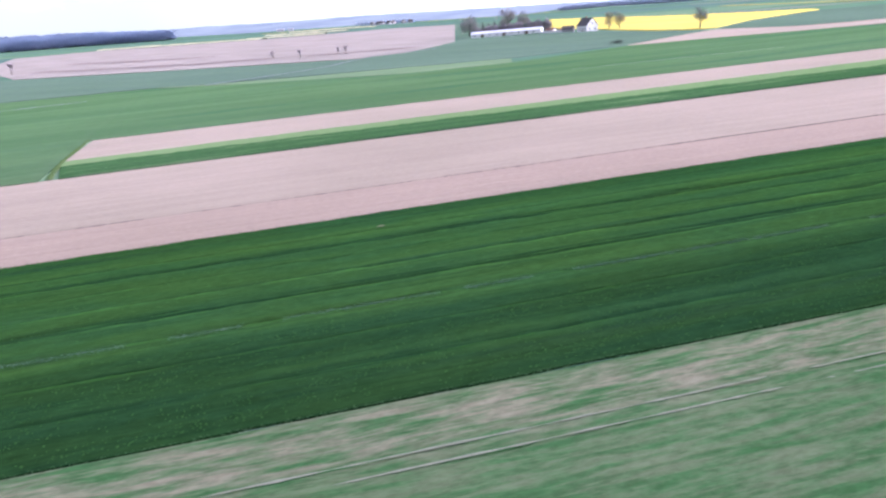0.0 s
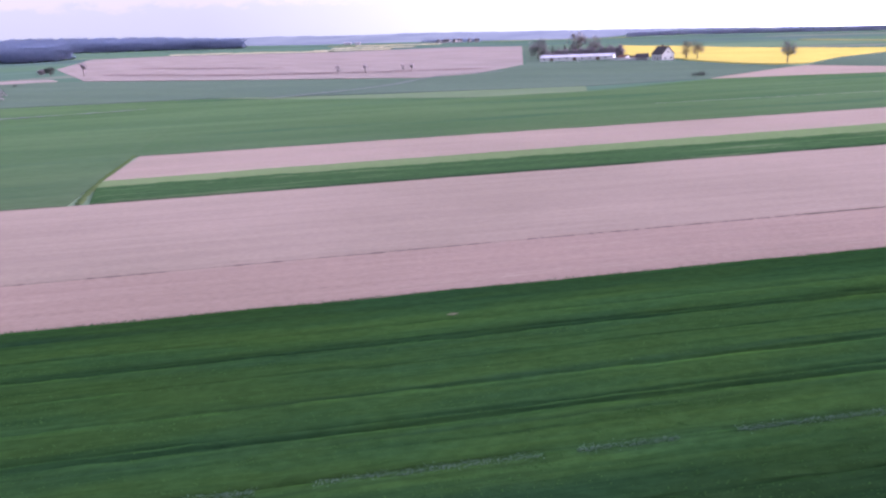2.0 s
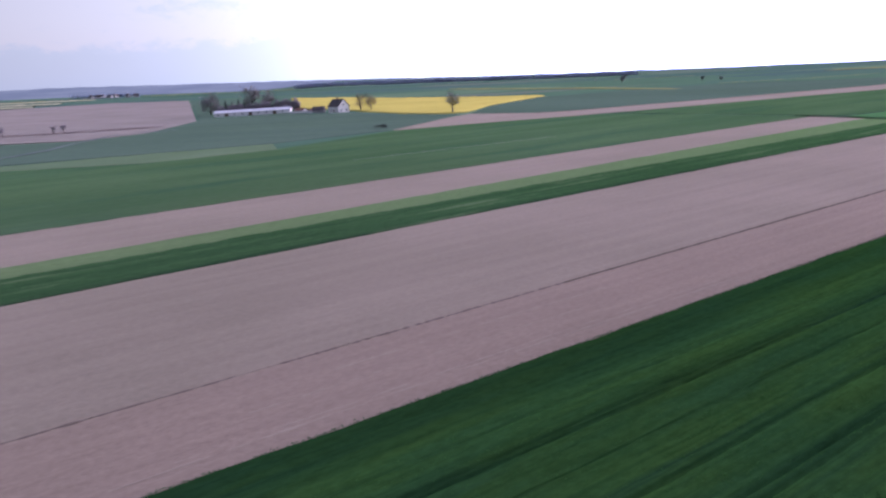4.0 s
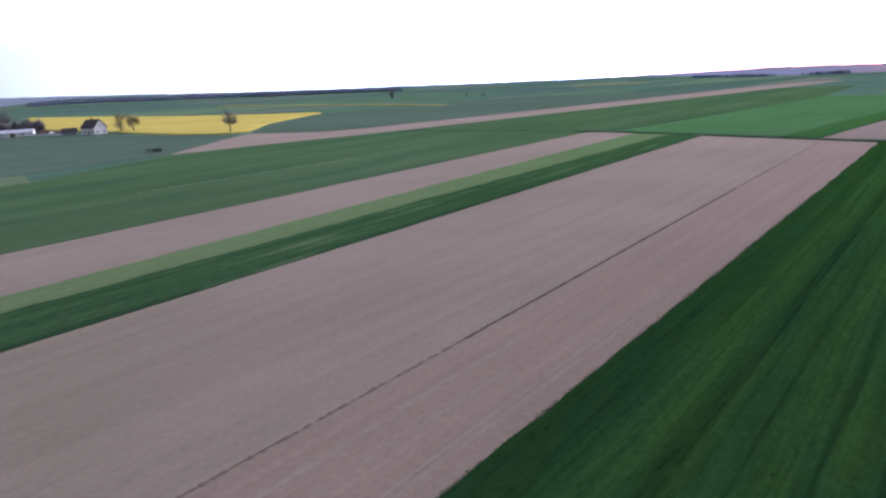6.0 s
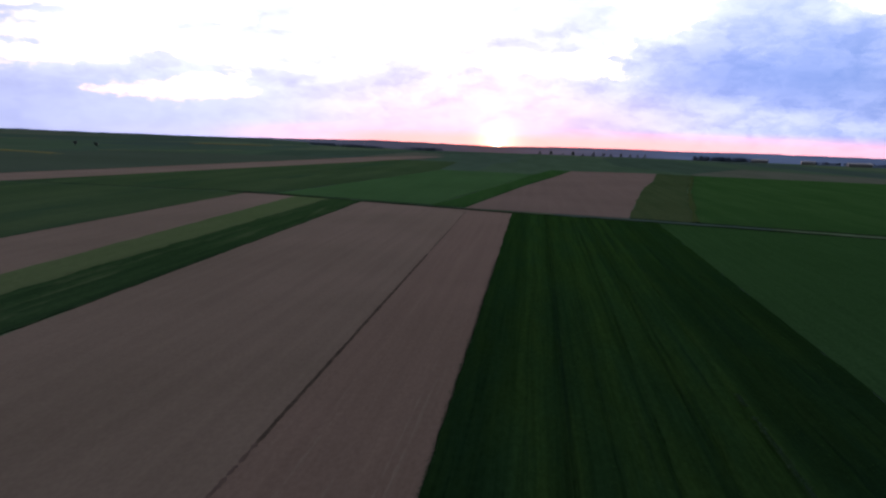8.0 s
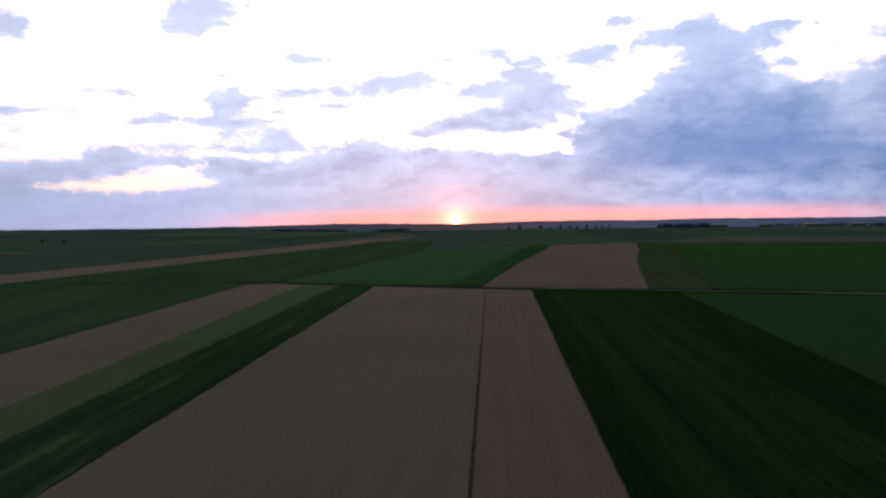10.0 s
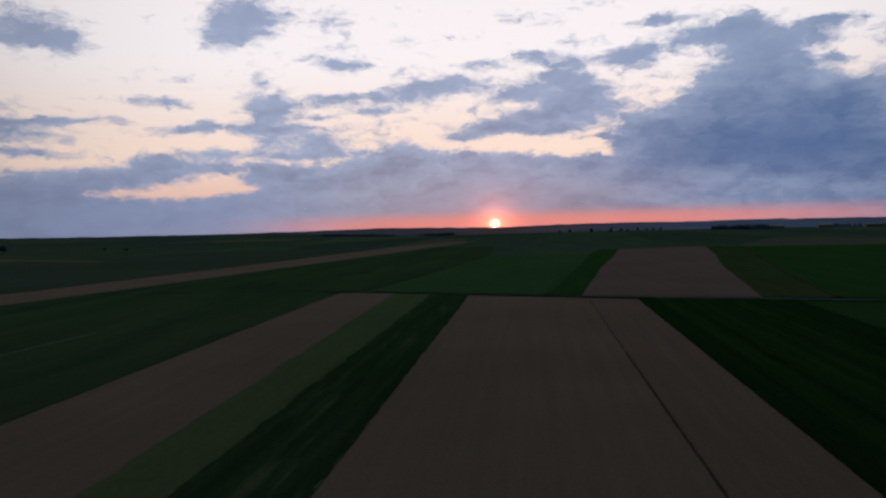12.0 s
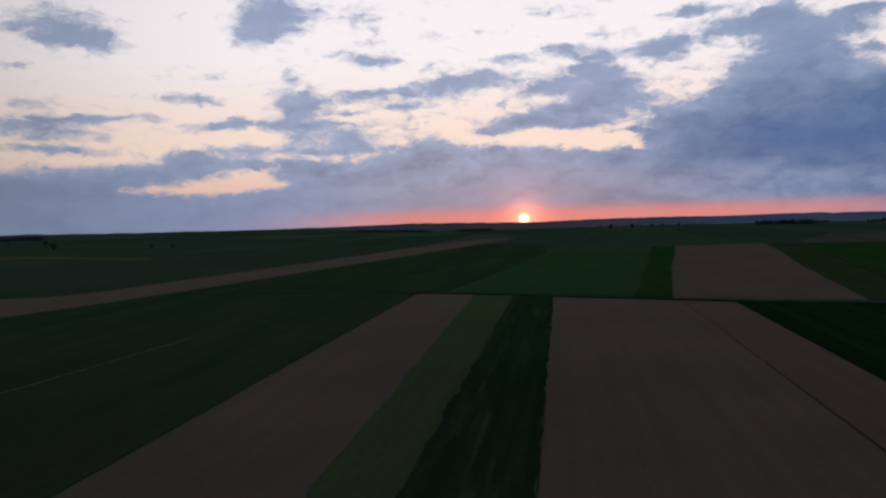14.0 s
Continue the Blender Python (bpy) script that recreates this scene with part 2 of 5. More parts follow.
# ---- materials ----
def field_material(name, base, alt, stripe=(0.35, 0.006), amount=0.6, turn=0.0, patch=0.02, patch_amount=0.35, fine=2.5, fine_amount=0.3,
                   bump=0.25, third=None, third_at=(0.56, 0.66), third_scale=(0.2, 0.03), third_until=None, bands=None, third_x=None, rows=0.0, fuzz=0.0, sheen=(1.0, 1.0, 1.0)):
    """Soil or crop, in metres: long stripes along the sowing, wide patches and fine grain."""
    m = bpy.data.materials.new(name)
    m.use_nodes = True
    N = Nodes(m.node_tree)
    pos = N.add("ShaderNodeTexCoord").outputs["Object"]
    rot = N.add("ShaderNodeVectorRotate")
    N.put(rot.inputs["Vector"], pos)
    rot.inputs["Angle"].default_value = radians(turn)
    p = rot.outputs[0]
    s1 = N.noise(N.vmath("MULTIPLY", p, (stripe[0], stripe[1], 0.0)), 1.0, 5.0, 0.6)
    f1 = N.span(s1, 0.36, 0.64, 0.0, amount)
    if bands:
        sx = N.add("ShaderNodeSeparateXYZ")
        N.put(sx.inputs[0], pos)
        ramp = N.add("ShaderNodeValToRGB")
        els = ramp.color_ramp.elements
        for k, (at, v) in enumerate(bands):
            e = els[k] if k < 2 else els.new(at / 40)
            e.position, e.color = at / 40, (v, v, v, 1)
        N.put(ramp.inputs[0], N.math("DIVIDE", sx.outputs[0], 40.0))
        sown = N.math("ADD", ramp.outputs[0], N.math("MULTIPLY", N.math("SUBTRACT", s1, 0.5), 1.3))
        f1 = N.span(sown, 0.0, 1.0, 0.0, 1.0, False)
    col = N.mix(f1, base, alt)
    if third:
        s3 = N.noise(N.vmath("MULTIPLY", p, (third_scale[0], third_scale[1], 0.0)), 1.0, 6.0, 0.65)
        f3 = N.span(s3, third_at[0], third_at[1])
        if third_until:
            sep = N.add("ShaderNodeSeparateXYZ")
            N.put(sep.inputs[0], pos)
            f3 = N.math("MULTIPLY", f3, N.span(sep.outputs[1], third_until[1], third_until[0]))
        if third_x:
            sep = N.add("ShaderNodeSeparateXYZ")
            N.put(sep.inputs[0], pos)
            across = N.math("ABSOLUTE", N.math("SUBTRACT", sep.outputs[0], N.math("MULTIPLY_ADD", sep.outputs[1], third_x[1], third_x[0])))
            f3 = N.math("MULTIPLY", f3, N.span(across, third_x[2] * 1.5, third_x[2] * 0.6, 0.45, 1.0))
        col = N.mix(f3, col, third)
    if rows:
        drilled = N.noise(N.vmath("MULTIPLY", p, (2.6, 0.035, 0.0)), 1.0, 4.0, 0.6)
        col = N.mix(N.span(drilled, 0.45, 0.66, 0.0, rows), col, N.mix(1.0, col, (0.42, 0.50, 0.58), "MULTIPLY"))
        # lusher, yellower stands and thin bluish ones, with short bare gaps along the rows
        stand = N.noise(N.vmath("MULTIPLY", p, (0.22, 0.035, 0.0)), 1.0, 5.0, 0.65)
        col = N.mix(N.span(stand, 0.42, 0.66, 0.0, 0.35), col, N.mix(1.0, col, (1.45, 1.12, 0.75), "MULTIPLY"))
        col = N.mix(N.span(stand, 0.55, 0.34, 0.0, 0.3), col, N.mix(1.0, col, (0.72, 0.86, 1.35), "MULTIPLY"))
        bare = N.noise(N.vmath("MULTIPLY", p, (1.7, 0.16, 0.0)), 1.0, 5.0, 0.7)
        col = N.mix(N.span(bare, 0.57, 0.72, 0.0, 0.55), col, N.mix(1.0, col, (0.40, 0.44, 0.60), "MULTIPLY"))
    s2 = N.noise(p, patch, 4.0, 0.55)
    col = N.mix(N.span(s2, 0.3, 0.7, 0.0, patch_amount), col, N.mix(1.0, col, (0.62, 0.66, 0.60), "MULTIPLY"))
    s4 = N.noise(N.vmath("MULTIPLY", p, (1.0, 0.45, 1.0)), fine, 5.0, 0.65)
    col = N.mix(N.span(s4, 0.3, 0.7, 0.0, fine_amount), col, N.mix(1.0, col, (0.45, 0.45, 0.42), "MULTIPLY"))
    b = N.add("ShaderNodeBsdfPrincipled")
    N.put(b.inputs["Base Color"], col)
    b.inputs["Roughness"].default_value = 0.95
    b.inputs["Specular IOR Level"].default_value = 0.0
    # fine blades and clods catch more light along a flat view
    b.inputs["Sheen Weight"].default_value, b.inputs["Sheen Roughness"].default_value = fuzz, 0.25
    N.put(b.inputs["Sheen Tint"], sheen)
    if bump:
        bn = N.add("ShaderNodeBump")
        bn.inputs["Strength"].default_value, bn.inputs["Distance"].default_value = bump, 0.15
        N.put(bn.inputs["Height"], s4)
        N.put(b.inputs["Normal"], bn.outputs[0])
    out = N.add("ShaderNodeOutputMaterial")
    N.put(out.inputs[0], b.outputs[0])
    return m


def plain_material(name, base, alt, scale=1.5, rough=0.8, spec=0.2, bump=0.1, random_amount=0.0, soft=0.0):
    """Paint, bark, tile or leaves: two tones of weathering with some relief."""
    m = bpy.data.materials.new(name)
    m.use_nodes = True
    N = Nodes(m.node_tree)
    pos = N.add("ShaderNodeTexCoord").outputs["Object"]
    n1 = N.noise(pos, scale, 5.0, 0.6)
    n2 = N.noise(pos, scale * 7, 3.0, 0.6)
    col = N.mix(N.span(n1, 0.32, 0.68), base, alt)
    col = N.mix(N.span(n2, 0.35, 0.7, 0.0, 0.35), col, N.mix(1.0, col, (0.6, 0.6, 0.6), "MULTIPLY"))
    if random_amount:
        isl = N.add("ShaderNodeNewGeometry").outputs["Random Per Island"]
        col = N.mix(N.math("MULTIPLY", isl, random_amount), col, N.mix(1.0, col, (0.4, 0.42, 0.4), "MULTIPLY"))
    b = N.add("ShaderNodeBsdfPrincipled")
    N.put(b.inputs["Base Color"], col)
    b.inputs["Roughness"].default_value = rough
    b.inputs["Specular IOR Level"].default_value = spec
    bn = N.add("ShaderNodeBump")
    bn.inputs["Strength"].default_value, bn.inputs["Distance"].default_value = bump, 0.05
    N.put(bn.inputs["Height"], n2)
    N.put(b.inputs["Normal"], bn.outputs[0])
    if soft:
        # foliage spreads its light: bend the normals upwards
        up = N.vmath("MULTIPLY_ADD", N.add("ShaderNodeNewGeometry").outputs["Normal"], (1 - soft, 1 - soft, 1 - soft), (0, 0, soft))
        N.put(b.inputs["Normal"], N.vmath("NORMALIZE", up))
    out = N.add("ShaderNodeOutputMaterial")
    N.put(out.inputs[0], b.outputs[0])
    return m


def ground_material():
    """Open farmland: a far patchwork of strips, green, teal, straw and brown."""
    m = bpy.data.materials.new("farmland")
    m.use_nodes = True
    N = Nodes(m.node_tree)
    pos = N.add("ShaderNodeTexCoord").outputs["Object"]
    vor = N.add("ShaderNodeTexVoronoi")
    N.put(vor.inputs["Vector"], N.vmath("MULTIPLY", pos, (0.0075, 0.0022, 0.0)))
    vor.inputs["Scale"].default_value = 1.0
    vor.inputs["Randomness"].default_value = 0.8
    cell = bend_x(N, vor.outputs["Color"])
    ramp = N.add("ShaderNodeValToRGB")
    r = ramp.color_ramp
    r.interpolation = "CONSTANT"
    # stops are lifted and greyed to stand for haze over the distance
    stops = [(0.0, (0.072, 0.130, 0.085)), (0.22, (0.087, 0.155, 0.090)), (0.42, (0.076, 0.128, 0.101)), (0.60, (0.121, 0.184, 0.105)),
             (0.74, (0.085, 0.148, 0.099)), (0.88, (0.143, 0.166, 0.119))]
    r.elements[0].position, r.elements[0].color = stops[0][0], (*stops[0][1], 1)
    r.elements[1].position, r.elements[1].color = stops[1][0], (*stops[1][1], 1)
    for at, c in stops[2:]:
        e = r.elements.new(at)
        e.color = (*c, 1)
    N.put(ramp.inputs[0], cell)
    n1 = N.noise(N.vmath("MULTIPLY", pos, (0.05, 0.008, 0.0)), 1.0, 5.0, 0.6)
    col = N.mix(N.span(n1, 0.3, 0.7, 0.0, 0.5), ramp.outputs[0], N.mix(1.0, ramp.outputs[0], (0.6, 0.65, 0.6), "MULTIPLY"))
    b = N.add("ShaderNodeBsdfPrincipled")
    N.put(b.inputs["Base Color"], col)
    b.inputs["Roughness"].default_value = 0.95
    b.inputs["Specular IOR Level"].default_value = 0.0
    out = N.add("ShaderNodeOutputMaterial")
    N.put(out.inputs[0], b.outputs[0])
    return m


M_GROUND = ground_material()
LEAFY = (0.16, 0.70, 0.09)   # light that glances along backlit blades
EARTHY = (0.90, 0.76, 0.70)
SOIL = field_material("harrowed_soil", (0.231, 0.187, 0.139), (0.196, 0.158, 0.117), (0.5, 0.012), 0.6, fine=3.0, fine_amount=0.25, patch_amount=0.45, fuzz=0.12, sheen=EARTHY)
SOIL_RED = field_material("harrowed_red_soil", (0.226, 0.170, 0.128), (0.194, 0.145, 0.109), (0.6, 0.012), 0.6, fine=3.0, fine_amount=0.28, patch_amount=0.3, third=(0.250, 0.198, 0.150), third_at=(0.56, 0.80), third_scale=(1.5, 0.025), fuzz=0.12, sheen=EARTHY)
# field past the cross track, its tone raised a little to stand for haze
SOIL_DULL = field_material("dull_soil", (0.208, 0.163, 0.129), (0.183, 0.142, 0.111), (0.3, 0.01), 0.6, fine=2.0, fine_amount=0.25, patch_amount=0.4, fuzz=0.1, sheen=EARTHY)
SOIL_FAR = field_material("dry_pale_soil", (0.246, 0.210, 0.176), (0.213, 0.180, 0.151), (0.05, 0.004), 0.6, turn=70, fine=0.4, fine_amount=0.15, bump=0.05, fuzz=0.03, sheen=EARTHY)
# narrow dips darken the wheel tracks in colour where depth shades too little
WHEAT_BANDS = [(0, 0.2), (5, 0.28), (6.3, 0.75), (7.9, 0.72), (9.2, 0.5), (9.7, 0.26), (10.35, 0.26), (10.9, 0.5), (17.15, 0.62), (17.45, 0.2), (17.75, 0.66), (20.55, 0.62), (20.85, 0.22), (21.2, 0.5), (21.6, 0.2), (21.95, 0.62), (25, 0.62), (26, 0.45), (27, 0.8), (28.5, 0.24), (40, 0.14)]
WHEAT = field_material("dense_wheat", (0.0100, 0.0310, 0.0115), (0.0290, 0.0780, 0.0205), (0.33, 0.006), 0.8, fine=2.2, fine_amount=0.5, rows=0.45, third=(0.0120, 0.034, 0.0150), third_at=(0.54, 0.70), third_scale=(0.5, 0.008), bands=WHEAT_BANDS, fuzz=0.055, sheen=LEAFY)
# young wheat and rye: paler crops, their tones raised further to stand for haze
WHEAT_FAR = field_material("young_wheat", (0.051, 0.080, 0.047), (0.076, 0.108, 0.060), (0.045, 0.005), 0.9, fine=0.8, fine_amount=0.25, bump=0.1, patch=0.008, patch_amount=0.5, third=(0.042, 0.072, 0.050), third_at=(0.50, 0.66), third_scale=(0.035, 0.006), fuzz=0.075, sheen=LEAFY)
RYE = field_material("bluish_rye", (0.082, 0.114, 0.088), (0.092, 0.126, 0.092), (0.05, 0.008), 0.8, turn=35, fine=0.5, fine_amount=0.2, bump=0.08, patch=0.006, fuzz=0.03, sheen=LEAFY)
LIGHT_GREEN = field_material("light_green_clover", (0.126, 0.164, 0.080), (0.108, 0.147, 0.069), (0.5, 0.01), 0.8, fine=1.5, fine_amount=0.3, fuzz=0.09, sheen=LEAFY)
# light crop past the track, its tone raised to stand for haze
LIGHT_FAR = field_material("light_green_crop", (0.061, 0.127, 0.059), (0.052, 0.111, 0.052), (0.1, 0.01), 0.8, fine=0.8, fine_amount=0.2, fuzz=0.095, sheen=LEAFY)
DARK_STRIP = field_material("dark_weedy_crop", (0.027, 0.059, 0.027), (0.041, 0.081, 0.035), (0.5, 0.02), 0.8, fine=1.8, fine_amount=0.4, third=(0.082, 0.120, 0.058), third_at=(0.52, 0.68), third_scale=(0.36, 0.022), fuzz=0.06, sheen=LEAFY)
MEADOW = field_material("dry_meadow_grass", (0.035, 0.091, 0.033), (0.030, 0.079, 0.028), (0.9, 0.03), 0.9, fine=2.8, fine_amount=0.5, third=(0.156, 0.143, 0.096), third_at=(0.34, 0.66), third_scale=(1.5, 0.20), third_until=(25.0, 60.0), third_x=(42.9, 0.0155, 2.3), fuzz=0.07, sheen=LEAFY)
RAPE = field_material("flowering_rapeseed", (0.55, 0.435, 0.105), (0.48, 0.39, 0.085), (0.2, 0.02), 0.6, turn=60, fine=1.0, fine_amount=0.18, bump=0.2)
OLIVE = field_material("olive_fallow", (0.076, 0.103, 0.048), (0.053, 0.085, 0.039), (0.2, 0.01), 0.8, fine=0.9, fine_amount=0.3, fuzz=0.04, sheen=LEAFY)
BALK = field_material("grassy_balk", (0.017, 0.040, 0.015), (0.030, 0.046, 0.022), (0.4, 0.4), 0.8, fine=2.0, fine_amount=0.5)
# tone raised here too, for haze beyond the cross track
WHEAT_MID = field_material("half_grown_wheat", (0.028, 0.073, 0.026), (0.040, 0.094, 0.034), (0.12, 0.01), 0.8, fine=0.9, fine_amount=0.25, bump=0.1, fuzz=0.085, sheen=LEAFY)
PALE_BLOOM = field_material("pale_rapeseed", (0.44, 0.41, 0.25), (0.38, 0.36, 0.22), (0.1, 0.02), 0.6, fine=0.6, fine_amount=0.2, bump=0.1)
RAPE_FAR = field_material("thin_rapeseed", (0.28, 0.26, 0.095), (0.22, 0.22, 0.085), (0.1, 0.02), 0.6, fine=0.6, fine_amount=0.2, bump=0.1)
DRY_EDGE = field_material("dry_pale_headland", (0.330, 0.280, 0.240), (0.295, 0.245, 0.210), (0.05, 0.03), 0.6, fine=0.4, fine_amount=0.15, bump=0.05)
# redder and darker than the pale field around it
RED_EARTH = field_material("reddish_earth", (0.215, 0.162, 0.144), (0.190, 0.142, 0.126), (0.3, 0.2), 0.6, fine=1.0, fine_amount=0.2)
FALLOW_EDGE = field_material("yellow_balk_grass", (0.066, 0.090, 0.036), (0.054, 0.078, 0.030), (0.3, 0.2), 0.6, fine=1.0, fine_amount=0.2, fuzz=0.05, sheen=LEAFY)
WHEEL_MARK = field_material("pressed_pale_soil", (0.240, 0.190, 0.144), (0.220, 0.172, 0.130), (0.6, 0.3), 0.6, fine=3.0, fine_amount=0.2, fuzz=0.1, sheen=EARTHY)
GREY_EARTH = field_material("grey_trodden_earth", (0.150, 0.172, 0.160), (0.120, 0.142, 0.132), (0.3, 0.2), 0.6, fine=1.0, fine_amount=0.2)
TUFT = plain_material("wheat_tuft", (0.030, 0.068, 0.028), (0.044, 0.090, 0.036), 1.5, 0.95, 0.0, 0.1, 0.3, 0.75)
PLANT = plain_material("wheat_blades", (0.022, 0.066, 0.017), (0.036, 0.092, 0.025), 0.3, 0.95, 0.0, 0.1, 0.5, 0.75)
WEED = plain_material("silvery_weed", (0.062, 0.118, 0.074), (0.086, 0.145, 0.098), 1.5, 0.95, 0.0, 0.1, 0.4, 0.75)
FURROW_FAINT = field_material("crumbled_furrow", (0.128, 0.098, 0.078), (0.156, 0.120, 0.094), (0.8, 0.5), 0.8, fine=3.0, fine_amount=0.3)
FURROW = field_material("weedy_furrow", (0.072, 0.060, 0.044), (0.104, 0.086, 0.064), (0.8, 0.5), 0.8, fine=3.0, fine_amount=0.4)
PALE = field_material("pale_stubble_strip", (0.112, 0.146, 0.090), (0.124, 0.154, 0.096), (0.1, 0.02), 0.8, fine=0.8, fine_amount=0.2, bump=0.1, fuzz=0.05, sheen=LEAFY)
# bluish distance haze is mixed into both woodland base colours
WOODS = plain_material("hazed_far_woodland", (0.240, 0.310, 0.430), (0.255, 0.322, 0.440), 0.02, 0.95, 0.0, 0.0, 0.04, 1.0)
HAZE_WOODS = plain_material("hazed_distant_woodland", (0.430, 0.475, 0.600), (0.450, 0.490, 0.610), 0.02, 0.95, 0.0, 0.0, 0.05, 1.0)
# leaves, twigs, needles and bark: base tones lifted to stand for haze
LEAF = plain_material("hazed_dark_leaves", (0.270, 0.255, 0.230), (0.300, 0.275, 0.245), 0.6, 0.9, 0.0, 0.1, 0.25, 0.85)
LEAF_PALE = plain_material("hazed_budding_leaves", (0.430, 0.380, 0.320), (0.455, 0.400, 0.340), 0.6, 0.9, 0.0, 0.1, 0.25, 0.9)
TWIGS = plain_material("bare_reddish_twigs", (0.400, 0.340, 0.340), (0.350, 0.295, 0.295), 0.8, 0.95, 0.0, 0.1, 0.3, 0.88)
NEEDLES = plain_material("spruce_needles", (0.085, 0.090, 0.080), (0.100, 0.104, 0.090), 0.8, 0.9, 0.0, 0.1, 0.4, 0.6)
BARK = plain_material("grey_brown_bark", (0.190, 0.160, 0.140), (0.140, 0.120, 0.108), 2.0, 0.95, 0.05, 0.4)
WHITE_WALL = plain_material("white_render", (0.74, 0.72, 0.69), (0.66, 0.64, 0.61), 0.4, 0.9, 0.1)
# haze over the far crowns is put into these leaf and bud tones
MIST_LEAF = plain_material("hazy_leaves", (0.290, 0.310, 0.270), (0.320, 0.338, 0.292), 0.6, 0.9, 0.0, 0.1, 0.2, 0.9)
BUDS = plain_material("ochre_buds", (0.480, 0.360, 0.200), (0.420, 0.310, 0.180), 0.8, 0.95, 0.0, 0.1, 0.25, 0.9)
GREY_WALL = plain_material("grey_block_wall", (0.36, 0.35, 0.34), (0.28, 0.275, 0.27), 0.5, 0.9, 0.1)
TILES = plain_material("dark_roof_tiles", (0.085, 0.068, 0.066), (0.060, 0.050, 0.050), 0.8, 0.8, 0.2, 0.3)
# pale grey stands for haze over the far hall roofs
HAZY_ROOF = plain_material("hazy_grey_roof", (0.30, 0.29, 0.31), (0.25, 0.245, 0.26), 0.8, 0.8, 0.2, 0.2)
RED_TILES = plain_material("faded_red_roof", (0.22, 0.10, 0.075), (0.17, 0.085, 0.065), 0.8, 0.85, 0.15, 0.3)
SHEET = plain_material("pale_corrugated_roof", (0.60, 0.57, 0.58), (0.50, 0.47, 0.48), 0.25, 0.6, 0.3, 0.1)
GLASS = plain_material("dark_window_glass", (0.03, 0.035, 0.04), (0.045, 0.05, 0.055), 0.5, 0.15, 0.5, 0.0)
WOOD = plain_material("weathered_boards", (0.17, 0.12, 0.085), (0.12, 0.09, 0.065), 1.2, 0.9, 0.1, 0.3)
STONE = plain_material("pale_field_stone", (0.125, 0.115, 0.075), (0.085, 0.080, 0.055), 2.0, 0.95, 0.0, 0.4, 0.0, 0.6)
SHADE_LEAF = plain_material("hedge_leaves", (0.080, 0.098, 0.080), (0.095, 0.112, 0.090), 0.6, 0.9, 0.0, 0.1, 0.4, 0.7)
STRAW = plain_material("flattened_straw", (0.150, 0.155, 0.110), (0.122, 0.132, 0.090), 1.0, 0.95, 0.0, 0.2)
PATHWAY = plain_material("trodden_pale_path", (0.25, 0.245, 0.20), (0.20, 0.20, 0.16), 1.0, 0.95, 0.0, 0.2)


# ---- lie of the land ----
def step(a, b, x):
    s = np.clip((x - a) / (b - a), 0, 1)
    return s * s * (3 - 2 * s)


def land(x, y):
    """Height of the ground: level round the strips, rising to a far ridge and sinking gently towards the sunset."""
    x, y = np.asarray(x, float), np.asarray(y, float)
    r = np.hypot(x, y)
    az = np.degrees(np.arctan2(-x, y))
    az = np.where(az > -100, az, az + 360)
    el = -0.7 + 1.5 * step(25, 100, az) - 1.5 * step(140, 230, az)
    z = (24 + 4800 * np.tan(np.radians(el))) * (np.maximum(0, r - 250) / 4550) ** 1.15
    # two far sectors drop further, so the glowing haze ring shows behind
    z = z - 50 * np.maximum(0, r - 1300) / 3500 * step(-90, -60, az) * (1 - step(8, 25, az))
    z = z - 48 * np.maximum(0, r - 1650) / 3200 * step(62, 70, az) * (1 - step(95, 102, az))
    return z + 30 * np.exp(-((x + 2150) ** 2 + (y + 950) ** 2) / (2 * 480 ** 2))


# ---- mesh helpers ----
def mesh_of(name, verts, faces, material, smooth=False):
    me = bpy.data.meshes.new(name)
    me.from_pydata([tuple(v) for v in verts], [], [tuple(f) for f in faces])
    me.materials.append(material)
    if smooth:
        me.polygons.foreach_set("use_smooth", [True] * len(me.polygons))
    me.update()
    return me


def part(name, geo, material, parent=None, label="", smooth=False):
    ob = new(name, mesh_of(name, geo[0], geo[1], material, smooth))
    ob.parent = parent
    if label:
        tagged(ob, label)
    return ob


def grid_faces(n, m, wrap=False):
    i, j = np.meshgrid(np.arange(n - 1), np.arange(m if wrap else m - 1), indexing="ij")
    a, b = i * m + j, i * m + (j + 1) % m
    return np.stack([a, b, b + m, a + m], -1).reshape(-1, 4)


def resample(line, ts):
    line = np.array(line, float)
    d = np.r_[0, np.cumsum(np.hypot(*np.diff(line, axis=0).T))]
    d /= d[-1]
    return np.stack([np.interp(ts, d, line[:, k]) for k in (0, 1)], -1)


def ripple(n, seed, width=5):
    rng = np.random.default_rng(seed)
    v = rng.normal(0, 1, n + 4 * width)
    k = np.hanning(2 * width + 1)
    v = np.convolve(v, k / np.sqrt((k ** 2).sum()), "same")
    return v[2 * width:2 * width + n]


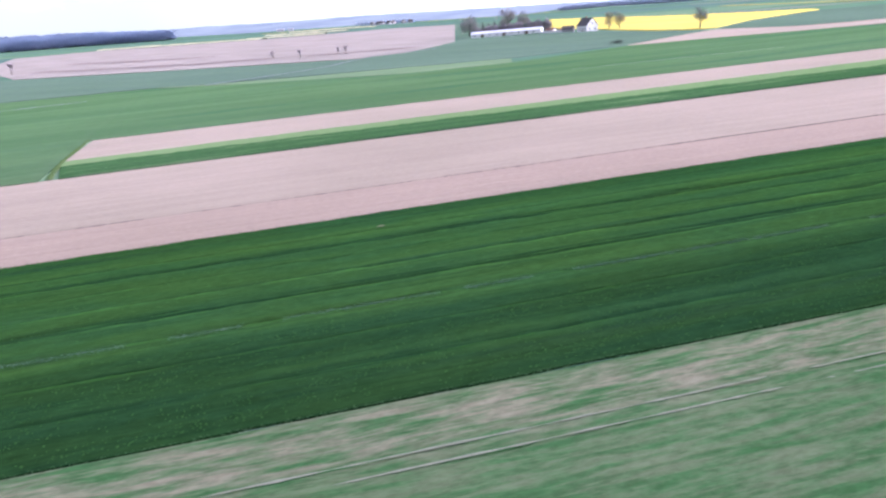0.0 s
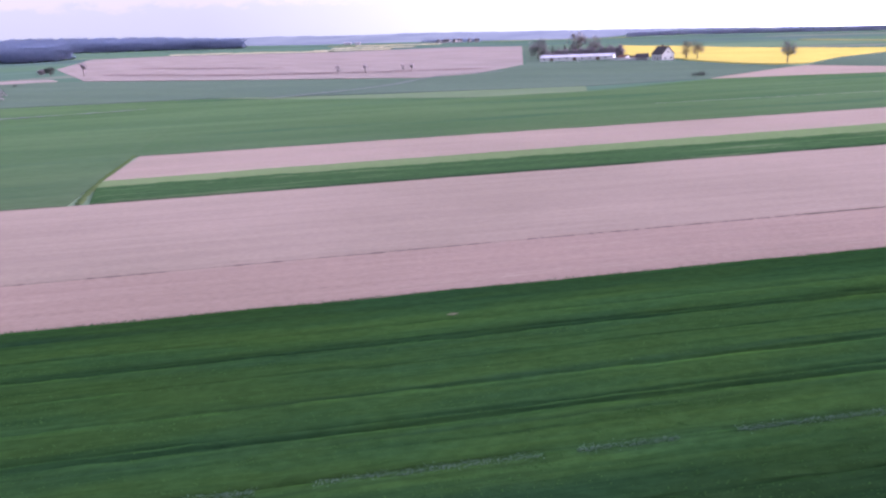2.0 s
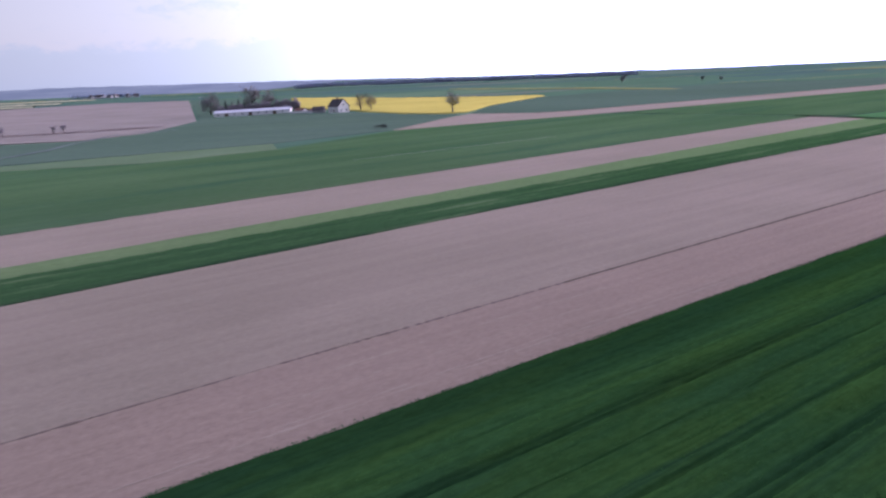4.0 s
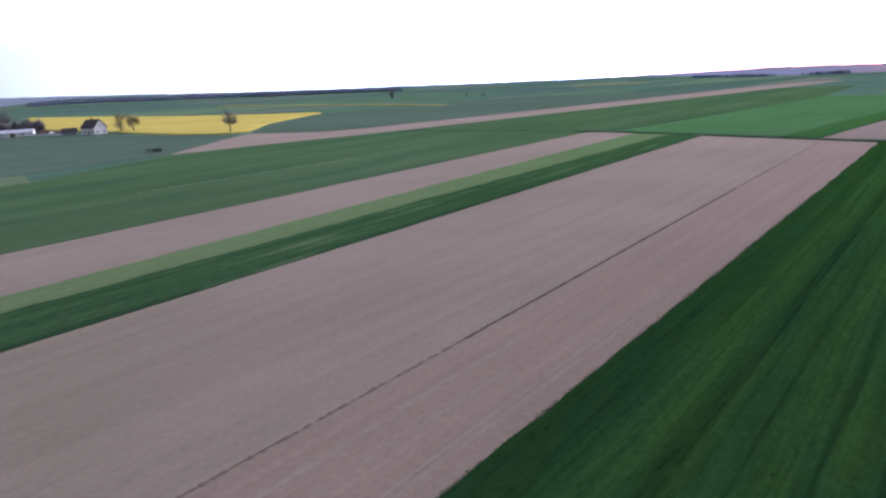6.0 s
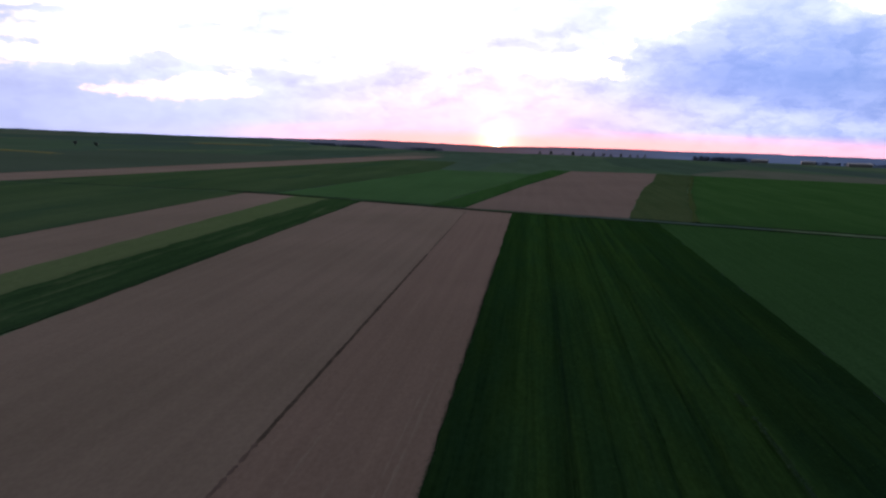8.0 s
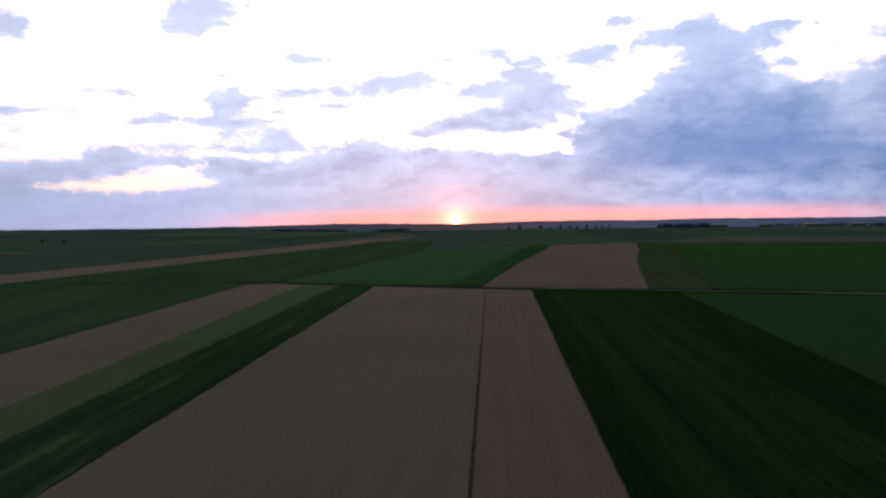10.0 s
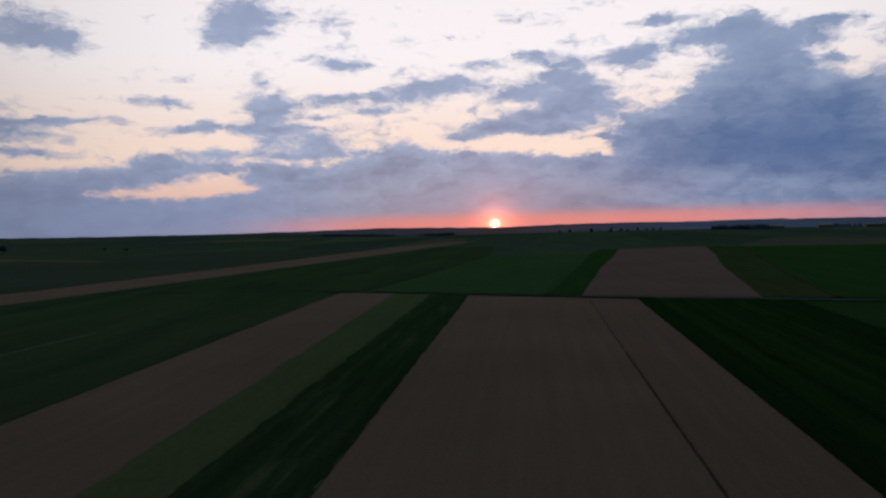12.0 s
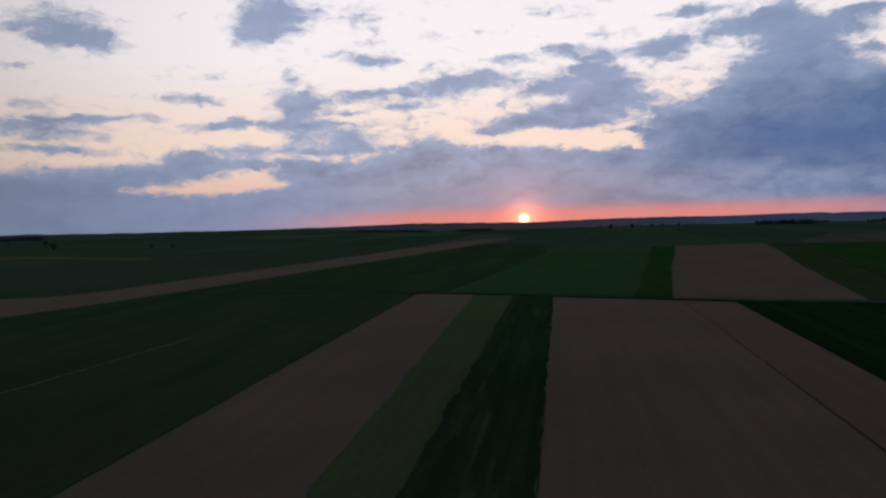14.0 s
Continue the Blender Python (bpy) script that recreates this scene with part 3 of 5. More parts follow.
def field(name, a, b, n, m, lift, material, label, category, rough=0.03, across=None, edge=0.0, seed=1, heights=None):
    """A field between the edge lines a and b, n steps along and m across (or the given fractions), as a sheet with sides standing lift over the ground."""
    u = np.linspace(0, 1, n)
    w = np.linspace(0, 1, m) if across is None else np.asarray(across)
    m = len(w)
    A, B = resample(a, u), resample(b, u)
    if edge:
        side = (B - A) / np.linalg.norm(B - A, axis=1)[:, None]
        A = A + side * (ripple(n, seed, 2) * edge)[:, None]
        B = B + side * (ripple(n, seed + 7, 2) * edge)[:, None]
    P = A[:, None] * (1 - w)[None, :, None] + B[:, None] * w[None, :, None]
    rng = np.random.default_rng(seed)
    z = land(P[..., 0], P[..., 1]) + lift + rng.normal(0, rough, P.shape[:2])
    if heights is not None:
        z = z + heights(P, rng)
    for rim in ((0, slice(None)), (-1, slice(None)), (slice(None), 0), (slice(None), -1)):
        z[rim] = land(P[rim][..., 0], P[rim][..., 1]) + lift * 0.35
    V = np.concatenate([P, z[..., None]], -1).reshape(-1, 3)
    F = [tuple(f) for f in grid_faces(n, m)]
    ring = [i * m for i in range(n)] + [(n - 1) * m + j for j in range(1, m)] + [i * m + m - 1 for i in range(n - 2, -1, -1)] + [j for j in range(m - 2, 0, -1)]
    low = V[ring].copy()
    low[:, 2] = land(low[:, 0], low[:, 1]) - 0.3
    base = len(V)
    k = len(ring)
    V = np.concatenate([V, low, V[ring]])
    F += [(base + k + i, base + i, base + (i + 1) % k, base + k + (i + 1) % k) for i in range(k)]
    ob = new(name, mesh_of(name, V, F, material, True))
    return tagged(ob, label, category, kind="structure")


def band(name, line, width, lift, material, label, category, seed, n=200, vary=0.35, gaps=0.0, kind="structure", hump=0.12):
    """A narrow raised band along a line, of uneven width."""
    c = resample(line, np.linspace(0, 1, n))
    d = np.gradient(c, axis=0)
    d /= np.linalg.norm(d, axis=1)[:, None]
    side = np.stack([d[:, 1], -d[:, 0]], -1)
    w = width * np.clip(1 + vary * ripple(n, seed, 3), 0.12, 2.2)
    if gaps:
        w = w * np.clip((ripple(n, seed + 3, 9) + 1.6 - gaps) * 1.6, 0.10, 1.0)
    c = c + side * (ripple(n, seed + 5, 9) * width * 0.06)[:, None]
    rows = []
    for k, h in ((-0.5, -0.1), (-0.3, 0.7), (0.0, 1.0), (0.3, 0.7), (0.5, -0.1)):
        p = c + side * (w * k)[:, None]
        rows.append(np.concatenate([p, (land(p[:, 0], p[:, 1]) + lift + h * hump * np.clip(w / width, 0.3, 1.5))[:, None]], -1))
    V = np.stack(rows, 1).reshape(-1, 3)
    return tagged(new(name, mesh_of(name, V, grid_faces(n, 5), material, True)), label, category, kind=kind)


# ---- ground sheet ----
def build_ground():
    rings = np.r_[0.5, 6.0 * 1.055 ** np.arange(126)]
    rings = np.r_[rings[rings < 4850], 4880]
    ang = np.linspace(0, 2 * np.pi, 241)[:-1]
    x, y = np.outer(rings, np.cos(ang)), np.outer(rings, np.sin(ang))
    V = np.stack([x, y, land(x, y) - 0.06], -1).reshape(-1, 3)
    F = [tuple(f) for f in grid_faces(len(rings), 240, True)] + [tuple(range(239, -1, -1))]
    ob = new("ground", mesh_of("ground", V, F, M_GROUND, True))
    tagged(ob, "rolling patchwork of green and brown farmland to the horizon", "ground", kind="structure")


build_ground()

def haze_material():
    """Distance haze painted as a glow: blue beside the sunset, rosy below it, pale grey-blue far round."""
    m = bpy.data.materials.new("glowing_evening_haze")
    m.use_nodes = True
    N = Nodes(m.node_tree)
    pos = N.add("ShaderNodeTexCoord").outputs["Object"]
    sep = N.add("ShaderNodeSeparateXYZ")
    N.put(sep.inputs[0], pos)
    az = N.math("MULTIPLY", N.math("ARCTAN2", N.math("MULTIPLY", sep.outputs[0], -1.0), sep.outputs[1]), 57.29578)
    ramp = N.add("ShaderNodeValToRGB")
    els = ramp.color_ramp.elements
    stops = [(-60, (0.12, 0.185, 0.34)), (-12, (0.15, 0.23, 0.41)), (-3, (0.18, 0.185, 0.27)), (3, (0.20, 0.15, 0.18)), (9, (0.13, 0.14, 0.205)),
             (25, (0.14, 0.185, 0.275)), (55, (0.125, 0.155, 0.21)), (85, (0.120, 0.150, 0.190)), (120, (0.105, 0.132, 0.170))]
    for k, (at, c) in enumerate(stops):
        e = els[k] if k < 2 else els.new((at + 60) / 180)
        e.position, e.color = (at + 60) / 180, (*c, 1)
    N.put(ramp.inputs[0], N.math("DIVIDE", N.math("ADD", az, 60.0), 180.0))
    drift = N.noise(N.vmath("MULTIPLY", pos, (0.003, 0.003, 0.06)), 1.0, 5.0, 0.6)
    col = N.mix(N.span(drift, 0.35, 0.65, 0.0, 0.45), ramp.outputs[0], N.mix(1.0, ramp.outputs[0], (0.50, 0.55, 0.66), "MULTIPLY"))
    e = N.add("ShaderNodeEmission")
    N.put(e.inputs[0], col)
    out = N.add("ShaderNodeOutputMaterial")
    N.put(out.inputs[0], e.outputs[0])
    return m


def distant_hills():
    """A last low line of hills, all round, just inside the ground's rim, glowing to stand for haze."""
    n, r = 1440, 4800.0
    a = np.linspace(-180, 180, n, endpoint=False)
    x, y = -r * np.sin(np.radians(a)), r * np.cos(np.radians(a))
    turn = np.where(a > -100, a, a + 360)
    el = -0.70 + 1.5 * step(25, 100, turn) - 1.5 * step(140, 230, turn)
    wave = 0.018 * ripple(n, 91, 24) + 0.012 * ripple(n, 92, 3)
    el = el + 0.02 + 0.07 * step(20, 60, turn) + wave - 0.10 * np.exp(-((a - 3.1) / 4.0) ** 2)
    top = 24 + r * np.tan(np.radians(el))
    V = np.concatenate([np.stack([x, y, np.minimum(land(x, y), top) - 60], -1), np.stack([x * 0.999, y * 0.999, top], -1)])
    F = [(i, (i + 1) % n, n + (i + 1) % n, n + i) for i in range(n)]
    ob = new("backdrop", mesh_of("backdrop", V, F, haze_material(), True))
    tagged(ob, "low hills in painted blue haze along the whole horizon", "backdrop", kind="structure")


distant_hills()

# edges of the long strips, x = a + b * y
E0, E1, TR, E2, E3, E4, E5 = (39.9, 0.0155), (0.0, 0.0), (-13.5, -0.0047), (-52.0, -0.0041), (-66.7, 0.0009), (-79.0, -0.005), (-104.0, 0.009)
CROSS = [(-175.0, 268.0), (-124.0, 265.0), (-82.0, 258.0), (-52.0, 247.0), (0.0, 230.0), (36.0, 222.0), (56.0, 217.0), (89.0, 208.0), (180.0, 184.0), (320.0, 148.0)]
SOUTH = -330.0


def cross_y(x):
    return float(np.interp(x, [c[0] for c in CROSS], [c[1] for c in CROSS]))


def edge_line(e, y0, shift=0.0, y1=None):
    """From y0 to the cross track (or y1) along a strip's edge."""
    if y1 is None:
        y1 = cross_y(e[0] + e[1] * 240) - 1.6
    return [(e[0] + e[1] * y + shift, y) for y in (y0, y1)]


def furrows(depth, width):
    def h(P, rng):
        return depth * np.sin(P[..., 0] * 2 * np.pi / width) * (0.6 + 0.4 * np.sin(P[..., 1] * 0.05 + P[..., 0]))
    return h


TRAMS = [(7.0, 0.06, 0.08), (9.75, 0.10, 0.22), (10.3, 0.10, 0.25), (13.6, 0.06, 0.08), (17.45, 0.10, 0.29), (20.85, 0.09, 0.27), (21.6, 0.10, 0.29), (25.75, 0.09, 0.28), (30.5, 0.07, 0.16), (35.2, 0.08, 0.18)]


def tram_heights(P, rng):
    h = 0.012 * np.sin(P[..., 0] * 2 * np.pi / 1.9) + 0.012 * np.sin(P[..., 0] * 5.1 + P[..., 1] * 0.03)
    w = 39.9 + 0.0155 * P[..., 1]
    for x, half, deep in TRAMS:
        d = np.abs(P[..., 0] - x * w / 39.9)
        h = h - 0.9 * deep * np.clip(1.5 - d / (1.5 * half), 0, 1) * (0.75 + 0.25 * np.sin(P[..., 1] * 0.21 + x * 3))
    return h


tram_cols = sorted({round(f, 5) for f in [*np.linspace(0, 1, 60), *[min(1, max(0, (x + k * h) / 39.9)) for x, h, _ in TRAMS for k in (-2.3, -1.5, -0.7, 0.7, 1.5, 2.3)]]})
field("wheat_field", edge_line(E1, SOUTH), edge_line(E0, SOUTH), 330, 0, 0.30, WHEAT, "dense dark green wheat field with wheel tracks", "crop field", 0.03, tram_cols, 0.11, 3, heights=tram_heights)
field("ploughed_field", edge_line(TR, SOUTH), edge_line(E1, SOUTH, -0.05), 200, 34, 0.06, SOIL_RED, "harrowed reddish-brown bare soil strip", "field", 0.015, None, 0.0, 4, heights=furrows(0.018, 1.55))
field("ploughed_field", edge_line(E2, SOUTH), edge_line(TR, SOUTH, -0.02), 200, 80, 0.07, SOIL, "wide harrowed pale brown bare soil strip", "field", 0.015, None, 0.10, 5, heights=furrows(0.012, 1.9))
field("weedy_crop_strip", [(-66.0, -38.0), (E3[0] + E3[1] * 250, 250.5)], edge_line(E2, -35.0, -0.15), 200, 26, 0.26, DARK_STRIP, "narrow dark green crop strip with pale weeds", "crop field", 0.035, None, 0.2, 6)
field("clover_strip", [(-72.5, -38.6), (E4[0] + E4[1] * 254, 254.5)], [(-66.1, -38.0), (E3[0] + E3[1] * 251, 251.5)], 160, 16, 0.14, LIGHT_GREEN, "narrow light green clover strip", "crop field", 0.03, None, 0.2, 7)
field("ploughed_field", [(-102.5, -39.5), (E5[0] + E5[1] * 262, 262.0)], [(-72.7, -38.7), (E4[0] + E4[1] * 256, 255.5)], 160, 44, 0.07, SOIL, "long narrow bare brown soil strip", "field", 0.015, None, 0.15, 8, heights=furrows(0.012, 1.9))
field("dry_meadow", edge_line(E0, SOUTH, 0.15), [(150.0, SOUTH), (150.0, 190.0)], 200, 90, 0.12, MEADOW, "green meadow streaked with straw-coloured dry grass", "meadow", 0.05, None, 0.0, 9)
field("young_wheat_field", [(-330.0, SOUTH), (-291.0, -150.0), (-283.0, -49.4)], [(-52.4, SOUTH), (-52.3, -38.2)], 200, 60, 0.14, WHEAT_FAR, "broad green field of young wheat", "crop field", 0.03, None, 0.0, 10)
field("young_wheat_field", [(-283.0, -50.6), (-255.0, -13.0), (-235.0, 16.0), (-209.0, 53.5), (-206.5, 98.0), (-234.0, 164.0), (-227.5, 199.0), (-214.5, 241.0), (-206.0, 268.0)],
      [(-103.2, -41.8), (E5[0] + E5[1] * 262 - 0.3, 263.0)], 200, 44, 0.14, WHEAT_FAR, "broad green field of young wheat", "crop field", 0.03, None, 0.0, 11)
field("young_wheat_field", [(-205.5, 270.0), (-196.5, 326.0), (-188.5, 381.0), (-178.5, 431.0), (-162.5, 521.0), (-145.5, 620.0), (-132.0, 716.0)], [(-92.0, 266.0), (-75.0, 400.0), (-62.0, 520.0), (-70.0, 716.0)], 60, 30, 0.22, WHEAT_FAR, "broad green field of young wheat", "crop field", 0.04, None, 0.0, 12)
field("pale_strip", [(-284.0, -45.0), (-269.0, -13.0), (-258.0, 19.0), (-247.0, 63.0), (-233.0, 107.0)], [(-281.0, -46.0), (-254.0, -12.0), (-234.0, 17.0), (-208.5, 54.0), (-206.5, 98.0)], 40, 8, 0.20, PALE, "pale green strip of thin grass", "crop field", 0.03, None, 0.4, 13)
field("rye_field", [(-600.0, -330.0), (-522.0, -178.0), (-429.0, -46.0), (-358.0, 56.0), (-374.0, 93.0), (-459.0, 142.0), (-508.0, 170.0), (-476.0, 220.0), (-421.0, 243.0), (-355.0, 239.0), (-318.0, 244.0)],
      [(-332.0, -330.0), (-292.0, -151.0), (-285.0, -47.0), (-270.0, -13.0), (-248.0, 63.0), (-234.0, 107.0), (-238.0, 163.0), (-279.0, 222.0), (-300.0, 248.0)], 90, 40, 0.30, RYE, "bluish green rye field below the farmstead", "crop field", 0.04, None, 0.0, 14)
field("ploughed_field", [(-238.5, 165.5), (-280.0, 223.0), (-299.0, 254.0), (-258.0, 262.0), (-246.0, 284.0), (-226.0, 411.0), (-205.0, 554.0), (-180.0, 758.0), (-140.0, 900.0)],
      [(-235.0, 165.0), (-228.0, 199.0), (-215.0, 241.0), (-205.0, 285.0), (-197.0, 326.0), (-189.0, 381.0), (-179.0, 431.0), (-163.0, 521.0), (-146.0, 620.0), (-125.0, 760.0), (-105.0, 900.0)], 90, 14, 0.06, SOIL, "long narrow bare soil strip reaching far off", "field", 0.015, None, 0.3, 15)
field("rapeseed_field", [(-561.0, 262.0), (-440.0, 255.0), (-420.0, 249.0), (-354.0, 243.0), (-317.0, 248.0), (-312.0, 262.0), (-368.0, 325.0), (-430.0, 425.0)],
      [(-885.0, 395.0), (-780.0, 415.0), (-640.0, 415.0), (-540.0, 428.0), (-445.0, 448.0)], 80, 30, 1.1, RAPE, "bright yellow flowering rapeseed field", "crop field", 0.10, None, 0.3, 16)
field("rye_field", [(-301.0, 257.0), (-368.0, 326.5), (-432.0, 428.0), (-440.0, 560.0), (-420.0, 700.0)], [(-259.0, 264.0), (-247.0, 285.0), (-227.0, 411.0), (-206.0, 554.0), (-184.0, 730.0)], 60, 24, 0.30, RYE, "bluish green rye field beside the rapeseed", "crop field", 0.04, None, 0.0, 17)
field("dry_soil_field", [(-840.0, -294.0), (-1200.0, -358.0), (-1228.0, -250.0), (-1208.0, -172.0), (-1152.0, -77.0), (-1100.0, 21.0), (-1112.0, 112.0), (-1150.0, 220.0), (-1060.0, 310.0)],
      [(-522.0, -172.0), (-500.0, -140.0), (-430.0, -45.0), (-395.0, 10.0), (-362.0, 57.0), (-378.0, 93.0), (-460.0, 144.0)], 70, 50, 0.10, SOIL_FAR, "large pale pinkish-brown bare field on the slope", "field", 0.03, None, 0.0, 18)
# fields past the cross track
field("ploughed_field", [(-16.0, 239.5), (2.0, 370.0), (20.0, 480.0), (35.0, 585.0)], [(36.5, 230.0), (60.0, 370.0), (83.0, 480.0), (104.0, 600.0)], 60, 30, 0.07, SOIL_DULL, "bare reddish-brown field past the cross track", "field", 0.015, None, 0.0, 19)
field("fallow_field", [(36.8, 229.8), (60.4, 370.0), (83.4, 480.0), (104.4, 600.0)], [(55.5, 225.0), (82.0, 370.0), (106.0, 480.0), (128.0, 585.0)], 50, 14, 0.25, OLIVE, "olive brown fallow strip", "field", 0.08, None, 0.4, 20)
field("wheat_field", [(56.0, 225.0), (84.0, 370.0), (108.0, 480.0), (130.0, 585.0)], [(300.0, 160.0), (310.0, 300.0), (320.0, 420.0), (330.0, 560.0)], 50, 50, 0.40, WHEAT_MID, "dark green wheat field past the cross track", "crop field", 0.05, None, 0.0, 21)
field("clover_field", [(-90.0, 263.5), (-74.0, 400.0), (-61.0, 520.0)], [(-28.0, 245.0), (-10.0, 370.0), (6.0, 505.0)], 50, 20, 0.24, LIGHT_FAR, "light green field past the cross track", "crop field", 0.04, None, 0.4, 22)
field("wheat_field", [(-27.5, 244.0), (-9.5, 370.0), (6.5, 505.0), (20.0, 590.0)], [(-16.5, 241.0), (1.5, 370.0), (19.5, 480.0), (34.5, 585.0)], 50, 10, 0.38, WHEAT_MID, "green wheat strip beside bare soil", "crop field", 0.05, None, 0.3, 23)
field("rapeseed_strip", [(-905.0, 690.0), (-548.0, 630.0), (-380.0, 555.0)], [(-898.0, 664.0), (-548.0, 610.0), (-388.0, 545.0)], 40, 5, 0.9, RAPE_FAR, "thin yellow strip of flowering rapeseed", "crop field", 0.08, None, 0.6, 24)
field("rapeseed_strip", [(-640.0, 1330.0), (-500.0, 1360.0)], [(-620.0, 1250.0), (-480.0, 1280.0)], 12, 4, 0.9, RAPE_FAR, "thin yellow strip of flowering rapeseed", "crop field", 0.08, None, 0.0, 25)
band("rapeseed_strip", [(-430.0, 680.0), (-409.0, 717.0), (-373.0, 778.0), (-357.0, 869.0)], 5.0, 0.7, RAPE_FAR, "thin yellow strip of flowering rapeseed", "crop field", 65, 60, 0.2)
band("rapeseed_strip", [(-900.0, 1040.0), (-864.0, 1105.0), (-861.0, 1223.0)], 13.0, 0.7, RAPE_FAR, "thin yellow strip of flowering rapeseed", "crop field", 66, 60, 0.2)
for k, (x0, y0, x1, y1, w) in enumerate([(-1500, 20, -1520, 190, 24), (-2000, 470, -1750, 800, 60)]):
    field("rapeseed_strip", [(x0 - w, y0), (x1 - w, y1)], [(x0, y0), (x1, y1)], 12, 3, 0.9, RAPE_FAR, "thin yellow strip of flowering rapeseed", "crop field", 0.08, None, 0.0, 26 + k)
for k, (line, w) in enumerate([([(-1240, -240), (-1218, -178), (-1160, -77), (-1106, 20)], 30), ([(-1160, -6), (-1130, 116)], 30), ([(-1300, 30), (-1244, 166)], 34), ([(-1446, 75), (-1432, 246)], 36)]):
    # each strip lies over a low swell of the slope
    band("rapeseed_strip", line, w, 0.8, PALE_BLOOM, "thin pale yellow strip of flowering rapeseed", "crop field", 84 + k, 60, 0.15, hump=1.3)


# ---- balks, tracks ----
band("grass_balk", [(TR[0] + TR[1] * y, y) for y in (51.0, 90.0, 143.0)], 0.40, 0.05, FURROW, "dark grassy furrow line across bare soil", "furrow", 41, 700, 0.16, 0.0, hump=0.05)
band("grass_balk", [(TR[0] + TR[1] * y, y) for y in (143.5, 190.0, 226.0)], 0.20, 0.05, FURROW, "faint grassy furrow line across bare soil", "furrow", 47, 260, 0.3, 0.4, hump=0.03)
band("grass_balk", [(TR[0] + TR[1] * y, y) for y in (-200.0, -60.0, 20.0)], 0.30, 0.05, FURROW_FAINT, "faint broken furrow line across bare soil", "furrow", 42, 900, 0.4, 0.35, hump=0.04)
band("grass_balk", [(TR[0] + TR[1] * y, y) for y in (20.0, 36.0, 51.0)], 0.32, 0.05, FURROW_FAINT, "furrow line broken into dull dashes on bare soil", "furrow", 46, 260, 0.35, 0.45, hump=0.04)
band("grass_margin", [(-52.2, -36.6), (-66.0, -38.4), (-73.0, -39.1), (-103.0, -40.4)], 0.9, 0.12, FALLOW_EDGE, "pale grassy margin at the strips' end", "margin", 48, 160, 0.2, hump=0.06)
for x in (45.2, 46.4):
    band("meadow_track", [(x + 0.0155 * y, y) for y in (-60.0, 0.0, 45.0)], 0.13, 0.17, STRAW, "thin pale wheel track in meadow grass", "track", 51, 400, 0.3, 0.3, hump=0.01)
for x, y0, y1, w, seed in ((-2.15, 4.0, 70.0, 0.20, 57), (-2.85, 8.0, 78.0, 0.16, 58), (-9.3, 22.0, 58.0, 0.22, 59), (-6.4, 14.0, 48.0, 0.14, 60)):
    band("wheel_mark", [(x, y0), (x - 0.25, (y0 + y1) / 2), (x + 0.1, y1)], w, 0.075, WHEEL_MARK, "thin pale wheel mark pressed into bare soil", "track", seed, 160, 0.5, 0.6, hump=0.012)
band("cross_track", [(-108.0, 262.5)] + CROSS[2:], 3.4, -0.02, BALK, "dark grassy farm track across the strips' ends", "track", 43, 240, 0.2, hump=0.3)
band("grass_balk", [(55.8, 225.0), (83.0, 370.0), (107.0, 480.0), (129.0, 585.0)], 1.8, 0.28, FALLOW_EDGE, "yellowish grass balk beside the fallow strip", "balk", 56, 120, 0.2)
band("field_track", [(-261.0, -24.0), (-268.0, -13.0), (-281.0, 7.0), (-293.0, 21.0), (-310.0, 36.0), (-338.0, 51.0), (-372.0, 73.0), (-379.0, 109.0)], 2.4, 0.60, GREY_EARTH, "pale farm track through the rye", "track", 44, 80, 0.2)
band("field_track", [(-224.0, -165.0), (-231.0, -117.0), (-234.0, -104.0), (-236.5, -89.0), (-241.0, -68.0)], 1.8, 0.34, GREY_EARTH, "grey farm track through young wheat", "track", 49, 80, 0.3)
band("field_ditch", [(-613.0, -183.0), (-493.0, -51.0), (-448.0, 50.0), (-426.0, 116.0)], 9.0, 0.50, RED_EARTH, "thin reddish ditch line across the pale field", "ditch", 45, 80, 0.3)
band("field_ditch", [(-744.0, -181.0), (-654.0, -97.0), (-597.0, -32.0)], 8.0, 0.50, RED_EARTH, "faint reddish furrow line across the pale field", "ditch", 55, 60, 0.3)
field("ploughed_field", [(-515.0, -236.0), (-528.0, -209.0), (-545.0, -198.0)], [(-576.0, -262.0), (-581.0, -240.0), (-574.0, -212.0)], 14, 10, 0.55, SOIL_FAR, "small patch of bare pale soil", "field", 0.02, None, 0.5, 67)
band("field_edge", [(-526.0, -172.0), (-504.0, -140.0), (-434.0, -45.0), (-399.0, 10.0), (-366.0, 57.0)], 7.0, 0.34, DRY_EDGE, "pale dry headland along the bare field", "margin", 68, 90, 0.3)
field("rye_field", [(-1062.0, 312.0), (-900.0, 392.0)], [(-463.0, 147.0), (-562.0, 260.0)], 30, 40, 0.16, RYE, "bluish green rye field behind the farmstead", "crop field", 0.04, None, 0.0, 69)


band("field_path", [(-145.0, 96.0), (-144.0, 115.0), (-141.0, 145.0), (-139.0, 170.0)], 0.42, 0.16, PATHWAY, "narrow pale path through young wheat", "track", 50, 160, 0.25, hump=0.03)


